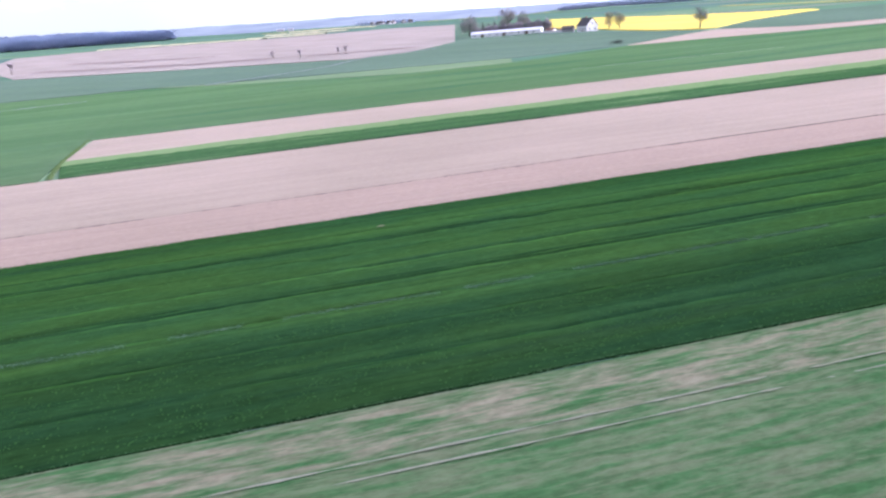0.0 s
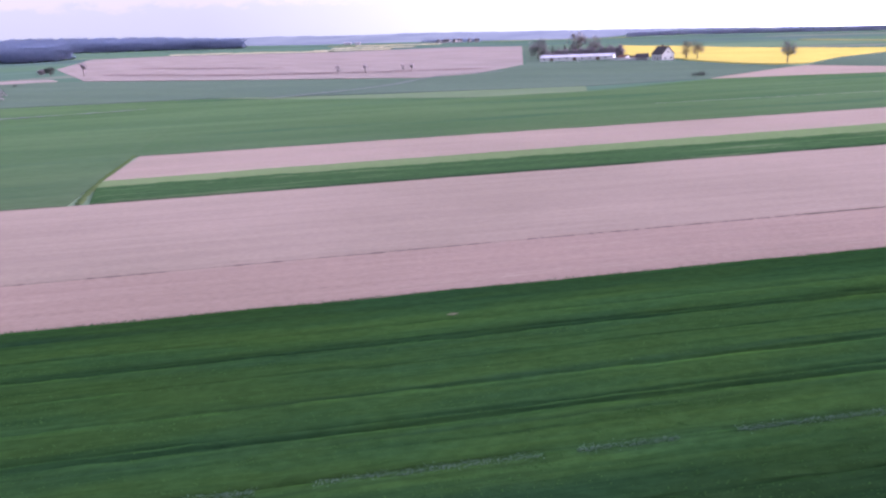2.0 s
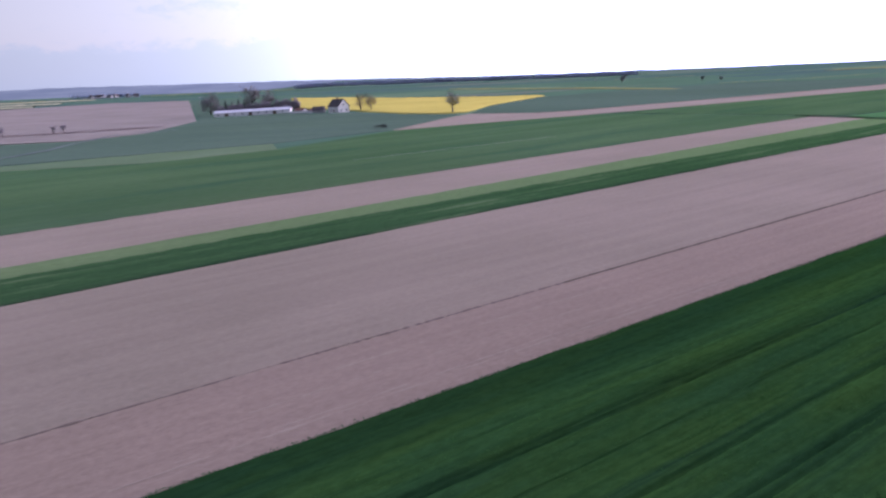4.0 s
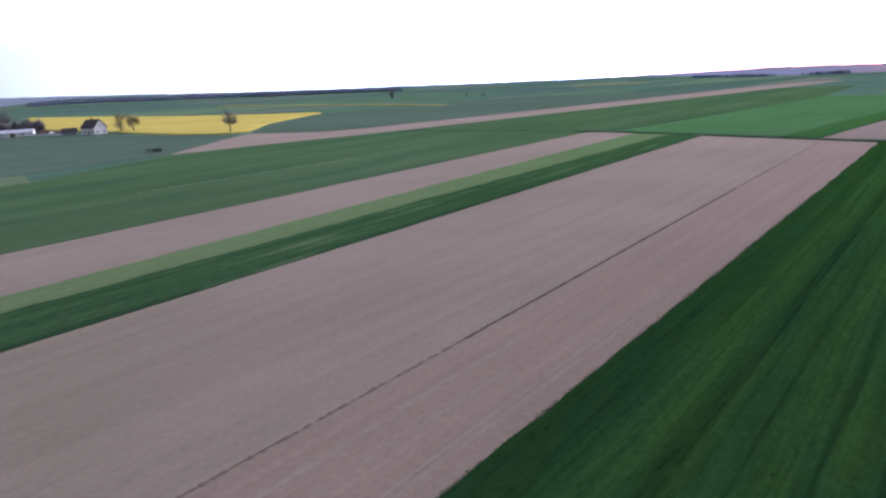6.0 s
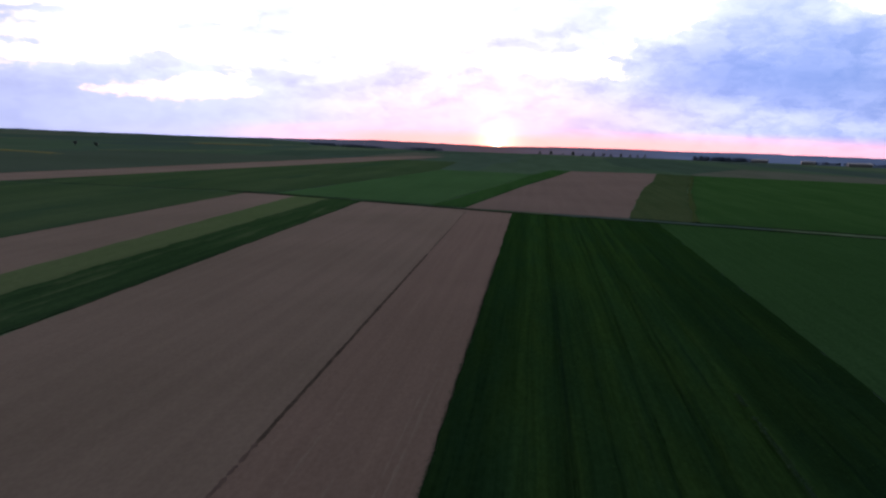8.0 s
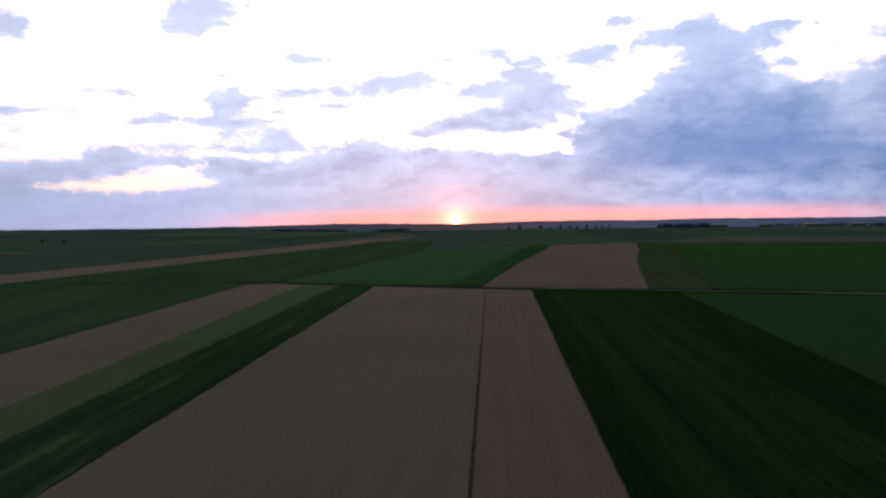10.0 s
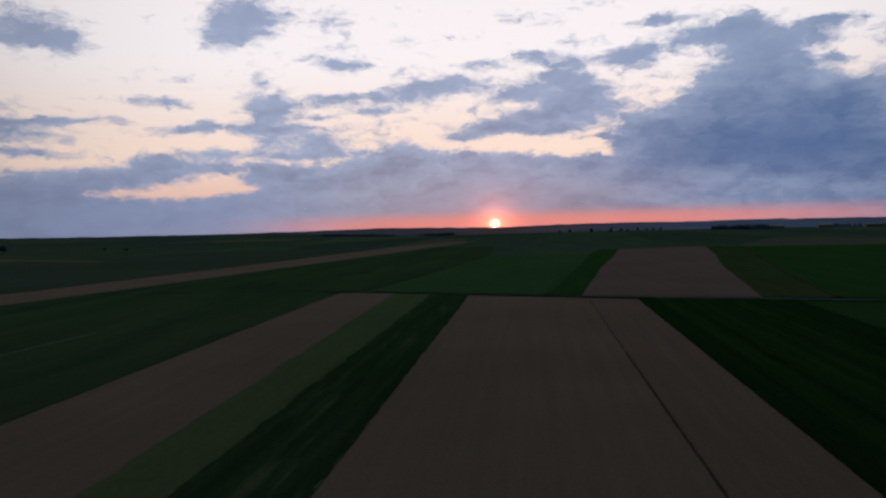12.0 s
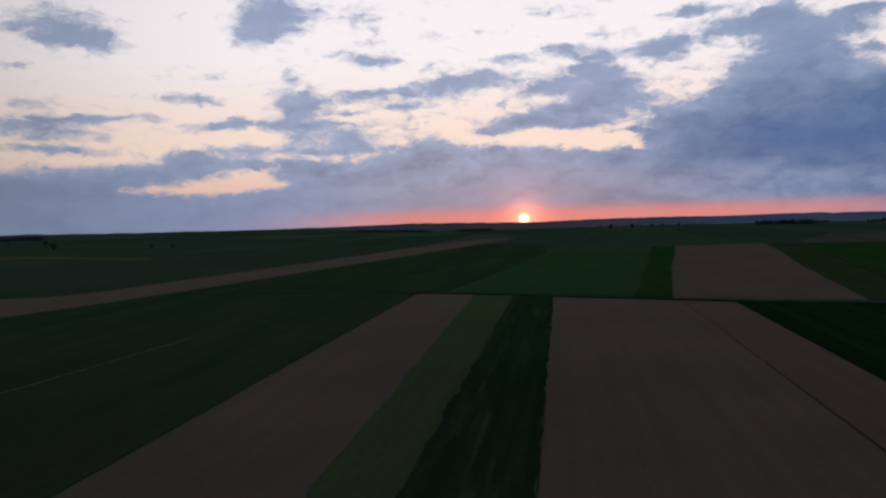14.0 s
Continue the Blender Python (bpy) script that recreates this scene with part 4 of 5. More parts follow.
# ---- weeds, woods: what nobody could count ----
def clumps(centres, sizes, rng, flat=0.8):
    """Irregular small leaf clumps: one crumpled octahedron for each centre."""
    base = np.array([(1, 0, 0), (-1, 0, 0), (0, 1, 0), (0, -1, 0), (0, 0, 1), (0, 0, -1)], float)
    tri = np.array([(0, 2, 4), (2, 1, 4), (1, 3, 4), (3, 0, 4), (2, 0, 5), (1, 2, 5), (3, 1, 5), (0, 3, 5)])
    n = len(centres)
    q = rng.normal(0, 1, (n, 4))
    q /= np.linalg.norm(q, axis=1)[:, None]
    w, x, y, z = q.T
    R = np.stack([1 - 2 * (y * y + z * z), 2 * (x * y - z * w), 2 * (x * z + y * w), 2 * (x * y + z * w), 1 - 2 * (x * x + z * z), 2 * (y * z - x * w),
                  2 * (x * z - y * w), 2 * (y * z + x * w), 1 - 2 * (x * x + y * y)], -1).reshape(n, 3, 3)
    k = base[None] * rng.uniform(0.35, 1.25, (n, 6, 1))
    v = np.einsum("nij,nkj->nki", R, k) * np.asarray(sizes).reshape(n, 1, 1)
    v[..., 2] *= flat
    v += np.asarray(centres)[:, None]
    f = (tri[None] + 6 * np.arange(n)[:, None, None]).reshape(-1, 3)
    return v.reshape(-1, 3), f


def woods(name, line, depth, height, count, material, label, seed):
    """A belt of far trees: each one a heap of clumps of its own height, standing on the land."""
    rng = np.random.default_rng(seed)
    c = resample(line, rng.random(count))
    d = np.array(line[-1], float) - np.array(line[0], float)
    d /= np.linalg.norm(d)
    back = np.array([-d[1], d[0]])
    if back @ c.mean(0) < 0:
        back = -back
    c = c + back * (rng.random(count) ** 1.3 * depth)[:, None] + rng.normal(0, 3, (count, 2))
    h = height * rng.uniform(0.72, 1.08, count)
    P, S = [], []
    for (x, y), hh in zip(c, h):
        z0 = float(land(x, y))
        for k in range(20):
            t = k / 19
            P.append((x + rng.normal(0, hh * 0.16), y + rng.normal(0, hh * 0.16), z0 + hh * (0.12 + 0.76 * t)))
            S.append(hh * (0.15 - 0.06 * t))
    V, F = clumps(np.array(P), S, rng, 1.0)
    return tagged(new(name, mesh_of(name, V, F, material, True)), label, "woods", kind="stuff")


def tufts(name, e, y0, y1, count, material, label, seed, size=(0.04, 0.08), lift=0.10, spread=0.10, patchy=0.0):
    """Uneven tufts of the crop leaning out over the edge of its field."""
    rng = np.random.default_rng(seed)
    y = rng.uniform(y0, y1, count)
    if patchy:
        # thin the row into broken patches of uneven length
        grow = np.sin(y * 0.55) + np.sin(y * 0.91 + 2.0) + np.sin(y * 0.23 + 0.7)
        y = y[grow > patchy]
        count = len(y)
    x = e[0] + e[1] * y + rng.normal(0, spread, count)
    c = np.stack([x, y, land(x, y) + lift + rng.uniform(-0.05, 0.05, count)], -1)
    V, F = clumps(c, rng.uniform(size[0], size[1], count), rng, 0.45)
    return tagged(new(name, mesh_of(name, V, F, material, True)), label, "weeds" if patchy else "crop edge", kind="stuff")


tufts("wheat_tufts", E1, -60, 140, 5000, TUFT, "ragged tufts of wheat along bare soil", 61, (0.05, 0.11), 0.12, 0.15)
tufts("wheat_tufts", E0, -60, 60, 3000, TUFT, "ragged tufts of wheat along the meadow", 62)
tufts("crop_tufts", E2, -34, 120, 2600, TUFT, "ragged tufts of dark crop along bare soil", 63)

def wheat_plants(count, seed):
    """Single bunches of blades standing out of the crop, between the wheel tracks."""
    rng = np.random.default_rng(seed)
    y = -75 + 200 * rng.random(count) ** 1.2
    w = 39.9 + 0.0155 * y
    x = rng.uniform(0.15, 0.995, count) * w
    # thicker in drifts along the rows
    drift = np.sin(x * 3.3 + 0.7 * np.sin(y * 0.11)) + np.sin(x * 7.9 + 1.3 * np.sin(y * 0.07)) + 0.8 * np.sin(y * 0.31 + x * 0.9)
    keep = drift > rng.uniform(-1.6, 2.2, count)
    for tx, half, _ in TRAMS:
        keep &= np.abs(x - tx * w / 39.9) > 3.0 * half
    x, y = x[keep], y[keep]
    c = np.stack([x, y, land(x, y) + 0.31 + rng.uniform(-0.03, 0.03, len(x))], -1)
    V, F = clumps(c, rng.uniform(0.035, 0.085, len(x)), rng, 0.6)
    tagged(new("wheat_plants", mesh_of("wheat_plants", V, F, PLANT, True)), "bunches of dark green wheat blades across the field", "crop", kind="stuff")


wheat_plants(110000, 78)
tufts("silvery_weeds", (26.15, 0.0102), -70, 70, 13000, WEED, "broken row of silvery weeds along a wheel track", 64, (0.022, 0.060), 0.33, 0.17, -1.2)
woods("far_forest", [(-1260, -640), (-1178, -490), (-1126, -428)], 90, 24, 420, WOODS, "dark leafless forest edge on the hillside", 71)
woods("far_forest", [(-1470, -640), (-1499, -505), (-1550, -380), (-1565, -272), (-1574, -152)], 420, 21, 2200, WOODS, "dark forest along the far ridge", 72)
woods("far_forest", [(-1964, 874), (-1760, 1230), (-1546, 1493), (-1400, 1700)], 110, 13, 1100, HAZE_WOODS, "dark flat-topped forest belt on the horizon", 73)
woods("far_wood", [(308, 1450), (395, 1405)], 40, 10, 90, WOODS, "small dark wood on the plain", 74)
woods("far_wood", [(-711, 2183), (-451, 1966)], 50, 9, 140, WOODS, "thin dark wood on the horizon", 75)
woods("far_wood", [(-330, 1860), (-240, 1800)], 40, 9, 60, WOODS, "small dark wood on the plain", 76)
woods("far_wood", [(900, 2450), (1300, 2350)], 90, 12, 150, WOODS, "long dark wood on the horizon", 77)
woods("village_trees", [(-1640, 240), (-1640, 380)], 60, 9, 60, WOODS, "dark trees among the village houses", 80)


# ---- trees and bushes ----
def tube(path, radii, sides=7):
    path = np.array(path, float)
    V, F = [], []
    for i, p in enumerate(path):
        d = path[min(i + 1, len(path) - 1)] - path[max(i - 1, 0)]
        d /= np.linalg.norm(d)
        u = np.cross(d, (0.3, 1, 0.1))
        u /= np.linalg.norm(u)
        v = np.cross(d, u)
        for k in range(sides):
            a = 2 * math.pi * k / sides
            V.append(p + radii[i] * (u * math.cos(a) + v * math.sin(a)))
    for i in range(len(path) - 1):
        for k in range(sides):
            F.append((i * sides + k, i * sides + (k + 1) % sides, (i + 1) * sides + (k + 1) % sides, (i + 1) * sides + k))
    F.append(tuple(range(sides - 1, -1, -1)))
    F.append(tuple((len(path) - 1) * sides + k for k in range(sides)))
    return V, F


def join(geos):
    V, F = [], []
    for v, f in geos:
        k = len(V)
        V += [tuple(p) for p in v]
        F += [tuple(i + k for i in t) for t in f]
    return V, F


def tree(name, x, y, height, width, leaf, label, seed, clear=0.25, leaves=420, size=0.075, twiggy=False, category="tree", group=""):
    """A tapered trunk with limbs, and a crown of small clumps heaped round the limb ends, with gaps."""
    rng = np.random.default_rng(seed)
    root = new(name)
    root.matrix_world = pose(x, y, float(land(x, y)) - 0.05, 0, 0, rng.uniform(0, 360))
    tagged(root, label, category, group)
    lean = rng.normal(0, 0.03, 2) * height
    top = np.array([lean[0], lean[1], height * 0.8])
    trunk = [np.array([0, 0, 0.0]), top * 0.3 + rng.normal(0, 0.01, 3) * height, top * 0.65 + rng.normal(0, 0.015, 3) * height, top]
    r = height * 0.028
    wood = [tube(trunk, [r * 1.3, r, r * 0.6, r * 0.2])]
    ends = [top]
    for k in range(9 if twiggy else 7):
        t = rng.uniform(clear + 0.02, 0.75)
        s = top * t / 0.8 if t < 0.8 else top
        s = np.array([s[0], s[1], height * t])
        a = k * 2.4 + rng.uniform(-0.4, 0.4)
        out = width * 0.5 * rng.uniform(0.5, 0.9)
        e = s + np.array([math.cos(a) * out, math.sin(a) * out, height * rng.uniform(0.10, 0.24)])
        wood.append(tube([s, (s + e) / 2 + rng.normal(0, 0.02, 3) * height, e], [r * 0.45, r * 0.3, r * 0.12], 5))
        ends.append(e)
        if twiggy:
            for q in range(3):
                e2 = e + rng.normal(0, 0.09, 3) * height + np.array([0, 0, 0.05 * height])
                wood.append(tube([(s + e) / 2, (s + e2) / 2 + 0.25 * (e2 - s), e2], [r * 0.22, r * 0.15, r * 0.06], 4))
                ends.append(e2)
    part("trunk", join(wood), BARK, root, smooth=True)
    centre = np.array([lean[0] * 0.7, lean[1] * 0.7, height * (clear + 1) / 2])
    rad = np.array([width / 2, width / 2, height * (1 - clear) / 2])
    blobs = [centre + rng.normal(0, 0.36, 3) * rad for _ in range(6)] + ends
    P = []
    while len(P) < leaves:
        b = blobs[rng.integers(len(blobs))]
        d = rng.normal(0, 1, 3)
        p = b + d / np.linalg.norm(d) * rad * rng.uniform(0.15, 0.42)
        if np.sum(((p - centre) / rad) ** 2) < 1.1 and p[2] > height * clear * 0.7:
            P.append(p)
    geo = clumps(np.array(P), height * size * rng.uniform(0.45, 1.0, leaves), rng)
    part("crown", geo, leaf, root)
    return root


def spruce(x, y, height, seed):
    rng = np.random.default_rng(seed)
    root = new("spruce_tree")
    root.matrix_world = pose(x, y, float(land(x, y)) - 0.05)
    tagged(root, "dark narrow spruce behind the farm barn", "tree", "spruces behind the barn")
    part("trunk", tube([(0, 0, 0), (0, 0, height * 0.5), (0, 0, height)], [height * 0.03, height * 0.018, 0.02]), BARK, root)
    t = rng.random(260) ** 0.7
    a = rng.uniform(0, 6.283, 260)
    r = (1 - t) * height * 0.24 * rng.uniform(0.5, 1.0, 260) + 0.05
    P = np.stack([np.cos(a) * r, np.sin(a) * r, height * (0.08 + 0.92 * t) - r * 0.3], -1)
    part("crown", clumps(P, height * 0.07 * (1.15 - 0.8 * t), rng, 0.6), NEEDLES, root)


def bush(x, y, height, width, leaf, label, seed, group="", stretch=1.0, turn=0.0):
    rng = np.random.default_rng(seed)
    root = new("bush")
    root.matrix_world = pose(x, y, float(land(x, y)) - 0.05, 0, 0, turn)
    tagged(root, label, "bush", group)
    stems = []
    for k in range(7):
        a = rng.uniform(0, 6.283)
        e = (math.cos(a) * width * 0.33 * stretch, math.sin(a) * width * 0.33, height * rng.uniform(0.5, 0.85))
        stems.append(tube([(e[0] * 0.1, e[1] * 0.1, 0), (e[0] * 0.6, e[1] * 0.6, e[2] * 0.5), e], [height * 0.02, height * 0.014, height * 0.006], 5))
    part("stem", join(stems), BARK, root, smooth=True)
    P = rng.normal(0, 1, (300, 3))
    P /= np.linalg.norm(P, axis=1)[:, None]
    P *= rng.uniform(0.35, 1.0, (300, 1)) * np.array([width * 0.5 * stretch, width * 0.5, height * 0.5])
    P *= (0.82 + 0.25 * np.sin(P[:, :1] * 7 / width + P[:, 1:2] * 5 / width))
    P[:, 2] += height * 0.48
    part("crown", clumps(P, height * 0.1 * rng.uniform(0.5, 1.0, 300), rng), leaf, root)
    return root


tree("broadleaf_tree", -546, 181, 17.0, 17.5, LEAF, "dark round-crowned tree beside the long barn", 101, 0.08, 420, 0.06, True)
tree("broadleaf_tree", -549, 216, 20.5, 18.0, LEAF_PALE, "tall budding tree rising behind the barn", 102, 0.2, 300, 0.055, True)
tree("broadleaf_tree", -543, 229, 17.5, 15.0, LEAF_PALE, "budding tree with thin crown behind the barn", 103, 0.2, 260, 0.055, True)
for k, (x, y, h) in enumerate([(-541, 192, 11.0), (-540, 197, 9.5), (-539, 202, 11.5), (-537, 206, 10.5), (-536, 210, 9.0)]):
    spruce(x, y, h, 110 + k)
for k in range(12):
    # the hedge stands close behind the barn and is higher towards the farmyard
    t = k / 11
    x, y = -521 + 30 * t + 2.0 * math.sin(k * 2.3), 181 + 49 * t + 1.5 * math.sin(k * 1.7)
    bush(x, y, 8.5 + 3.0 * t + 0.9 * math.sin(k * 3.1), 8.5, TWIGS, "brown leafless bush behind the barn", 120 + k, "bushes behind the barn")
tree("bare_tree", -431.5, 254.5, 12.5, 8.5, BUDS, "ochre budding tree at the rapeseed's edge", 130, 0.1, 300, 0.045, True, group="bare trees beside the rapeseed")
tree("bare_tree", -423, 258.7, 13.0, 8.5, BUDS, "ochre budding tree at the rapeseed's edge", 131, 0.1, 300, 0.045, True, group="bare trees beside the rapeseed")
tree("broadleaf_tree", -320, 257, 12.5, 8.5, MIST_LEAF, "lone budding tree before yellow rapeseed", 132, 0.22, 240, 0.055, True)
bush(-252, 168, 2.6, 5.0, SHADE_LEAF, "low dark bush at the tip of bare soil", 133, stretch=2.0, turn=40)
for k, (x, y, h) in enumerate([(-471, 12, 5.0), (-452, 30, 5.5), (-450, 56, 4.6), (-444, 61, 5.0)]):
    tree("small_tree", x, y, h + 0.6, 4.4, TWIGS, "small leafless tree along the field ditch", 140 + k, 0.3, 110, 0.075, group="small trees along the ditch")
tree("broadleaf_tree", -654, -239, 8.5, 8.5, SHADE_LEAF, "small dark round tree at the field's corner", 150, 0.1, 360, 0.09)
bush(-679, -255, 6.5, 8.0, TWIGS, "grey leafless bush at the field's corner", 151)
tree("bare_tree", -632, -204, 10.0, 5.0, TWIGS, "slim bare tree at the field's corner", 152, 0.15, 220, 0.05, True)
bush(-648, -290, 6.0, 7.0, TWIGS, "grey leafless bush at the field's corner", 153)
bush(-482, -205, 2.2, 4.0, SHADE_LEAF, "low dark bush beside bare soil", 154, stretch=1.8)
for k, (x, y, h, w) in enumerate([(-362, -196, 8.0, 14), (-356, -183, 9.5, 14), (-350, -172, 8.5, 13), (-344, -163, 6.5, 11), (-372, -206, 8.5, 14), (-367, -201, 7.0, 13), (-353, -178, 7.5, 13), (-378, -214, 8.0, 13)]):
    bush(x, y, h, w, TWIGS, "tall brown leafless thicket bush at the field's edge", 160 + k, "thicket at the field's edge", 1.1)
for k, (x, y, h, w) in enumerate([(-692, 829, 10.0, 8), (-548, 817, 6.0, 5.5), (-517, 812, 5.2, 5), (-862, 1028, 10.5, 9), (-905, 1000, 6.0, 6.5)]):
    tree("broadleaf_tree", x, y, h, w, MIST_LEAF, "hazy lone tree far out in the fields", 170 + k, 0.15, 260, 0.1, group="lone trees far out")
for k in range(17):
    x, y = 14 + k * 14 + 7 * math.sin(k * 2.1), 1310 + k * 19 + 16 * math.sin(k * 1.3)
    tree("broadleaf_tree", x, y, 6.6 + 2.2 * math.sin(k * 1.7), 6.0 + 1.4 * math.sin(k * 2.9), MIST_LEAF, "small hazy tree on the horizon row", 180 + k, 0.1, 110, 0.13, group="row of trees on the horizon")


# ---- farm buildings ----
def box(x0, y0, z0, x1, y1, z1):
    V = [(x, y, z) for x in (x0, x1) for y in (y0, y1) for z in (z0, z1)]
    return V, [(0, 1, 3, 2), (4, 6, 7, 5), (0, 4, 5, 1), (2, 3, 7, 6), (0, 2, 6, 4), (1, 5, 7, 3)]


def gable_body(length, width, eaves, ridge):
    """Walls with gables at both ends; the ridge runs along x from 0 to -length."""
    w = width / 2
    V = [(0, -w, 0), (0, w, 0), (0, w, eaves), (0, 0, ridge), (0, -w, eaves)]
    V += [(-length, y, z) for _, y, z in V]
    return V, [(0, 1, 2, 3, 4), (9, 8, 7, 6, 5), (0, 4, 9, 5), (1, 6, 7, 2), (4, 3, 8, 9), (3, 2, 7, 8), (0, 5, 6, 1)]


def roof_slab(length, width, eaves, ridge, side, over=0.5, thick=0.18):
    w = width / 2
    slope = (ridge - eaves) / w
    y1, z1 = (w + over) * side, eaves - over * slope
    lo, hi = -length - over, over
    V = [(hi, 0, ridge + 0.03), (lo, 0, ridge + 0.03), (lo, y1, z1 + 0.03), (hi, y1, z1 + 0.03)]
    V += [(x, y, z + thick) for x, y, z in V]
    return V, [(0, 1, 2, 3), (7, 6, 5, 4), (0, 4, 5, 1), (1, 5, 6, 2), (2, 6, 7, 3), (3, 7, 4, 0)]


def window(x, y, z, w, h, facing, parent):
    """A framed window on a gable (facing x) or a long wall (facing y)."""
    if facing == "x":
        f = join([box(x, y - w / 2 - 0.08, z - 0.08, x + 0.06, y + w / 2 + 0.08, z), box(x, y - w / 2 - 0.08, z + h, x + 0.06, y + w / 2 + 0.08, z + h + 0.08),
                  box(x, y - w / 2 - 0.08, z, x + 0.06, y - w / 2, z + h), box(x, y + w / 2, z, x + 0.06, y + w / 2 + 0.08, z + h), box(x, y - 0.03, z, x + 0.05, y + 0.03, z + h)])
        p = box(x, y - w / 2, z, x + 0.02, y + w / 2, z + h)
    else:
        s = 0.06 if y > 0 else -0.06
        f = join([box(x - w / 2 - 0.08, y, z - 0.08, x + w / 2 + 0.08, y + s, z), box(x - w / 2 - 0.08, y, z + h, x + w / 2 + 0.08, y + s, z + h + 0.08),
                  box(x - w / 2 - 0.08, y, z, x - w / 2, y + s, z + h), box(x + w / 2, y, z, x + w / 2 + 0.08, y + s, z + h)])
        p = box(x - w / 2, y, z, x + w / 2, y + s * 0.4, z + h)
    fr = part("window", f, WHITE_WALL, parent)
    part("pane", p, GLASS, fr)


def house(name, x, y, turn, length, width, eaves, ridge, wall, roof, label, windows=True, chimney=True, category="house", group=""):
    root = new(name)
    root.matrix_world = pose(x, y, float(land(x, y)) - 0.1, 0, 0, turn)
    tagged(root, label, category, group)
    part("wall", gable_body(length, width, eaves, ridge), wall, root)
    part("roof", roof_slab(length, width, eaves, ridge, 1), roof, root)
    part("roof", roof_slab(length, width, eaves, ridge, -1), roof, root)
    if windows:
        for yy in (-width * 0.25, width * 0.25):
            window(0, yy, 1.1, 1.1, 1.3, "x", root)
        window(0, 0, eaves + 0.5, 1.0, 1.1, "x", root)
        for k in range(int(length // 3.5)):
            for s in (-1, 1):
                window(-1.9 - 3.4 * k, s * width / 2, 1.1, 1.1, 1.3, "y", root)
    if chimney:
        part("chimney", box(-length * 0.55 - 0.4, -0.4, ridge - 0.8, -length * 0.55 + 0.4, 0.4, ridge + 1.2), RED_TILES, root)
    return root


farm = house("farmhouse", -432.5, 241.5, 8, 13.0, 9.6, 4.6, 9.4, WHITE_WALL, TILES, "white farmhouse with steep dark tiled roof")
part("door", box(-6.2, -4.86, 0.1, -5.2, -4.8, 2.15), WOOD, farm)


def long_barn():
    """A low barn of many bays with a shallow pale sheet roof."""
    a, b = np.array((-508.0, 172.5)), np.array((-478.0, 220.5))
    length = float(np.linalg.norm(b - a))
    root = new("long_barn")
    root.matrix_world = pose(a[0], a[1], float(land(*a)) - 0.1, 0, 0, math.degrees(math.atan2(b[1] - a[1], b[0] - a[0])) + 180)
    tagged(root, "long low barn with pale sheet roof and white walls", "barn")
    part("wall", gable_body(length, 9.0, 2.7, 4.4), WHITE_WALL, root)
    part("roof", roof_slab(length, 9.0, 2.7, 4.4, 1, 0.4, 0.1), SHEET, root)
    part("roof", roof_slab(length, 9.0, 2.7, 4.4, -1, 0.4, 0.1), SHEET, root)
    for k in range(9):
        x = -3.2 - k * (length - 6) / 8.5
        if k % 3 == 1:
            part("door", box(x - 1.4, 4.46, 0.05, x + 1.4, 4.56, 2.3), WOOD, root, "weathered board door")
        else:
            window(x, 4.5, 1.2, 1.4, 0.7, "y", root)
    for k in range(13):
        x = -1.5 - k * (length - 3) / 12
        part("roof_seam", box(x - 0.06, -4.7, 2.72, x + 0.06, -4.6, 2.86), SHEET, root)


long_barn()
house("farm_shed", -466, 226, 20, 8.0, 5.0, 2.2, 3.6, WHITE_WALL, RED_TILES, "low white shed with faded red roof beside the barn", False, False, "shed", "sheds in the farmyard")
house("farm_shed", -455, 231, 10, 7.0, 5.0, 2.0, 3.2, WHITE_WALL, RED_TILES, "low white shed with faded red roof beside the barn", False, False, "shed", "sheds in the farmyard")
house("farm_annexe", -449, 234, 55, 8.0, 5.5, 2.6, 4.6, GREY_WALL, TILES, "dark-roofed annexe beside the white farmhouse", False, False, "shed")


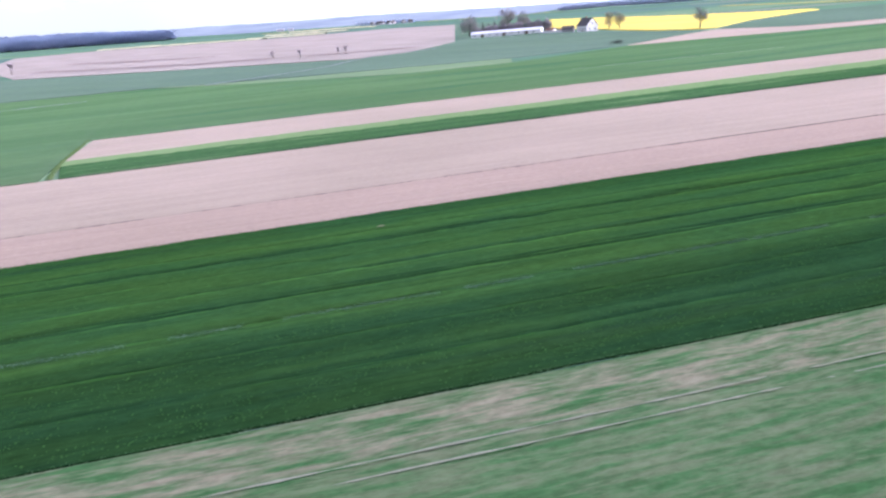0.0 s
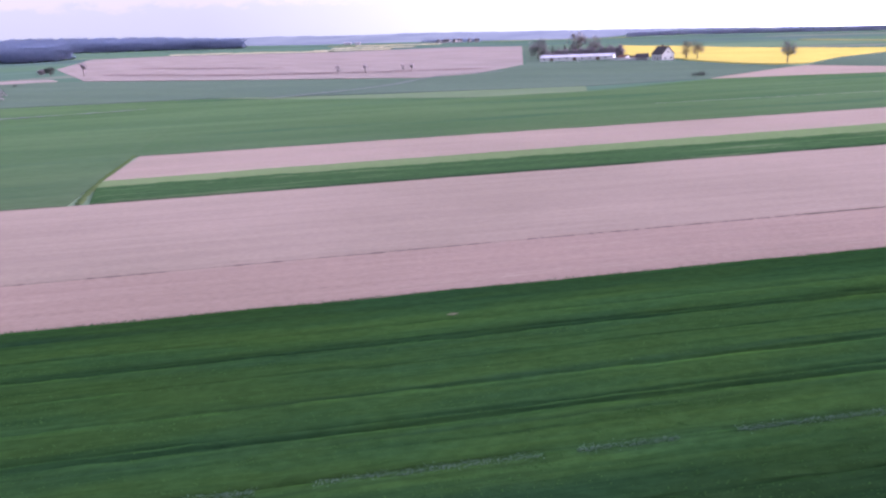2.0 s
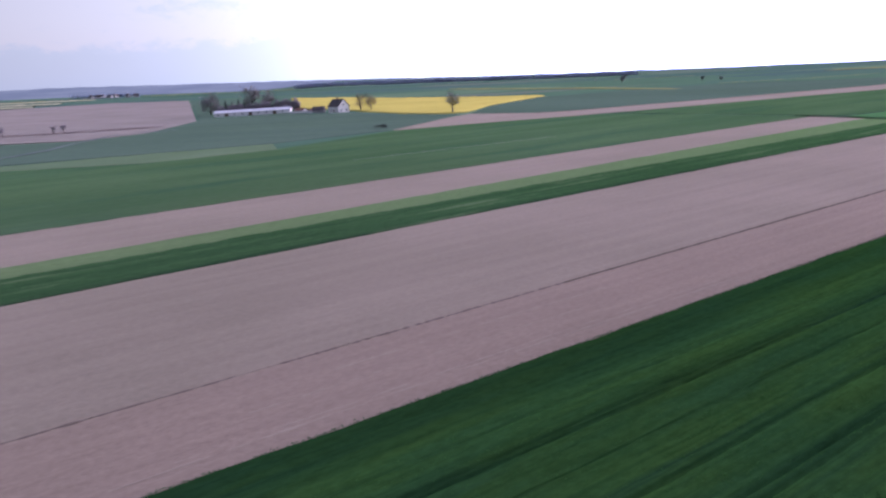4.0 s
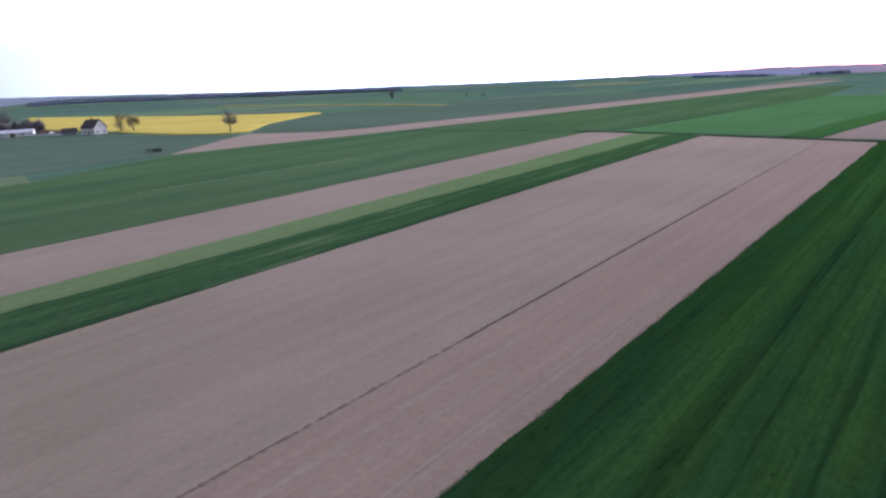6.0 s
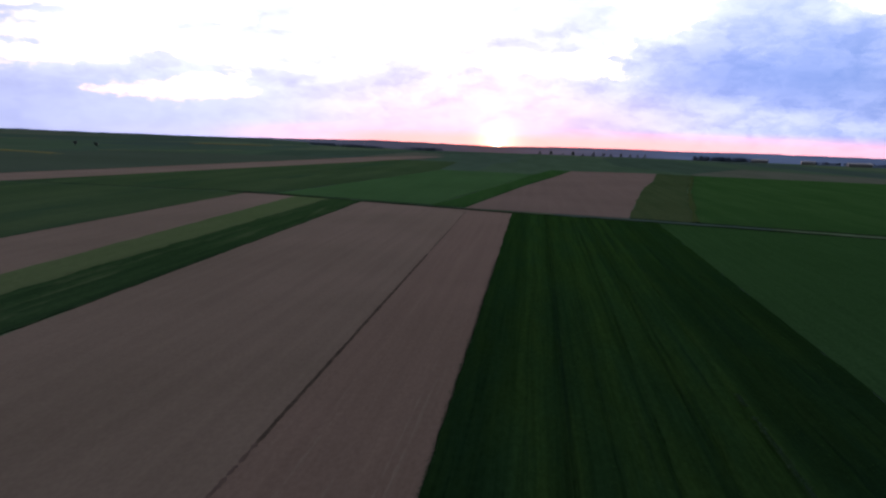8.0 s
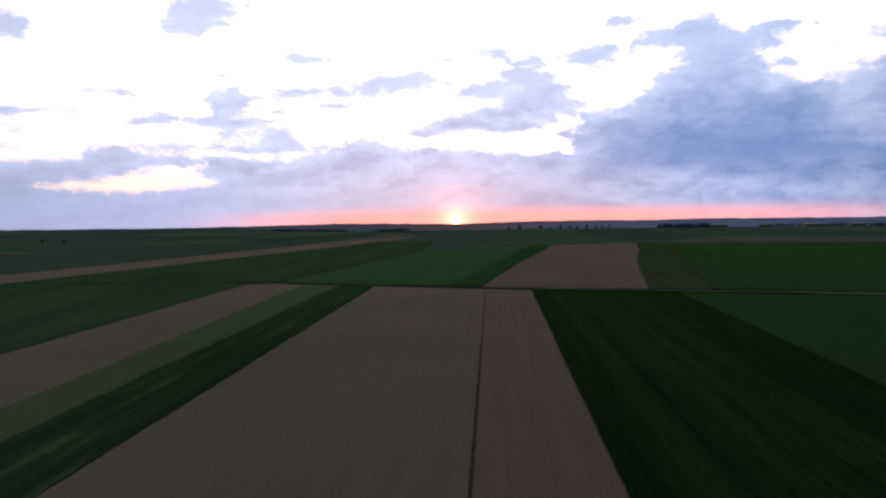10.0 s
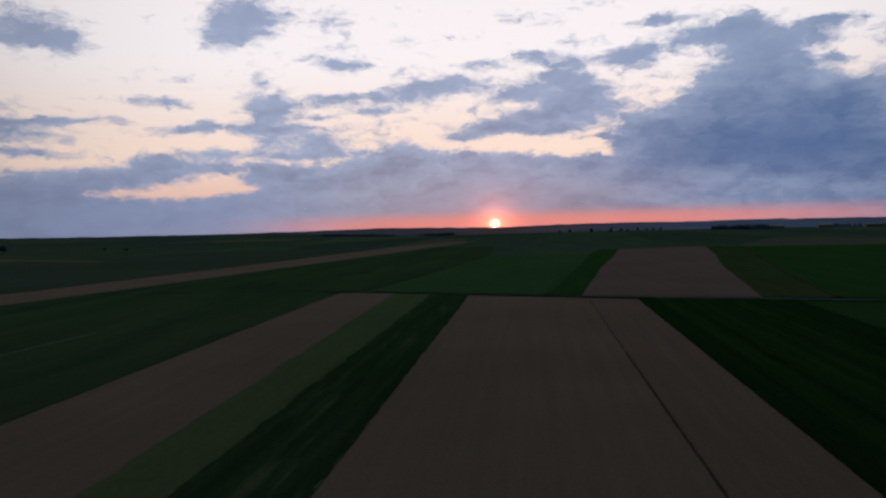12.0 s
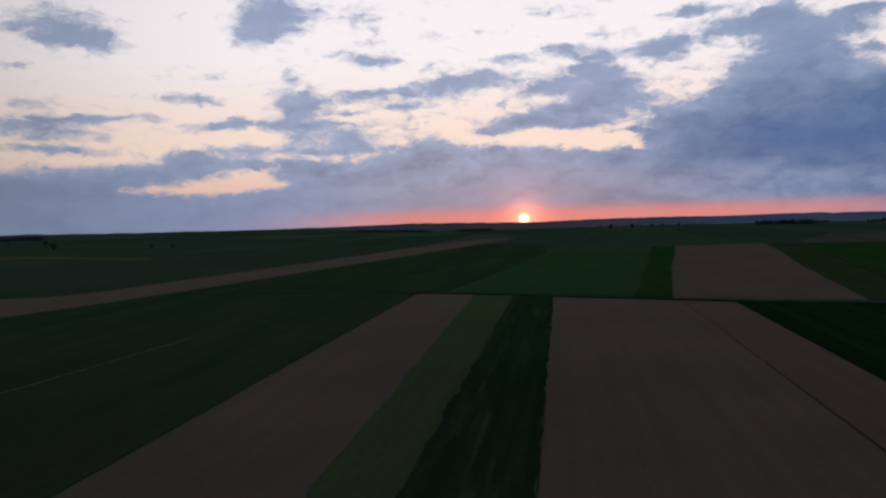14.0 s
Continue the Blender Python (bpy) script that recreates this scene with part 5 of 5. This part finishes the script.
def yard_wall(a, b, height):
    """A rendered wall with a coping between two corners of the yard."""
    length = math.dist(a, b)
    root = new("yard_wall")
    root.matrix_world = pose(a[0], a[1], float(land(*a)) - 0.15, 0, 0, math.degrees(math.atan2(b[1] - a[1], b[0] - a[0])))
    tagged(root, "low white rendered wall along the farmyard", "wall")
    part("wall", box(0, -0.15, 0, length, 0.15, height), WHITE_WALL, root)
    part("coping", box(-0.05, -0.21, height, length + 0.05, 0.21, height + 0.08), SHEET, root, "pale coping")


yard_wall((-476.0, 217.5), (-447.0, 234.0), 1.5)
first = house("village_house", -1598, 270, 15, 11, 8, 3.6, 7.0, GREY_WALL, TILES, "small grey village house far on the ridge", True, True, group="village houses")
for x, y, turn in [(-1606, 288, 70), (-1590, 306, 30), (-1612, 322, 120), (-1595, 340, 10), (-1580, 356, 80), (-1640, 300, 40)]:
    copy_thing(first, pose(x, y, float(land(x, y)) - 0.1, 0, 0, turn))
house("village_hall", -1700, 76, 80, 16, 10, 3.6, 6.0, GREY_WALL, HAZY_ROOF, "long grey building below the village", False, False, "building")
house("village_hall", -1705, 98, 80, 12, 9, 3.4, 5.6, GREY_WALL, HAZY_ROOF, "long grey building below the village", False, False, "building")
for k, (x, y, n) in enumerate([(470, 1640, 34), (560, 1600, 26), (640, 1570, 44), (720, 1540, 30)]):
    house("grey_hall", x, y, 160 + 8 * k, n, 14, 6.0, 8.5, GREY_WALL, SHEET, "long pale grey hall on the plain", False, False, "building", "pale halls on the plain")


# ---- small things on the fields ----
def stone(name, x, y, z, size, material, label, category, seed):
    rng = np.random.default_rng(seed)
    bm = bmesh.new()
    bmesh.ops.create_icosphere(bm, subdivisions=2, radius=1.0)
    for v in bm.verts:
        k = 1 + 0.22 * noise.noise(v.co * 1.7 + Vector((seed, 0, 0)))
        v.co = Vector((v.co.x * size[0], v.co.y * size[1], max(-0.6, v.co.z) * size[2])) * k
    me = bpy.data.meshes.new(name)
    bm.to_mesh(me)
    bm.free()
    me.materials.append(material)
    ob = new(name, me)
    ob.matrix_world = pose(x, y, z + size[2] * 0.5, 0, 0, rng.uniform(0, 180))
    return tagged(ob, label, category)


stone("field_stone", 6.05, 7.9, 0.0, (0.34, 0.60, 0.27), STONE, "pale stone lying among dark wheat", "stone", 3)
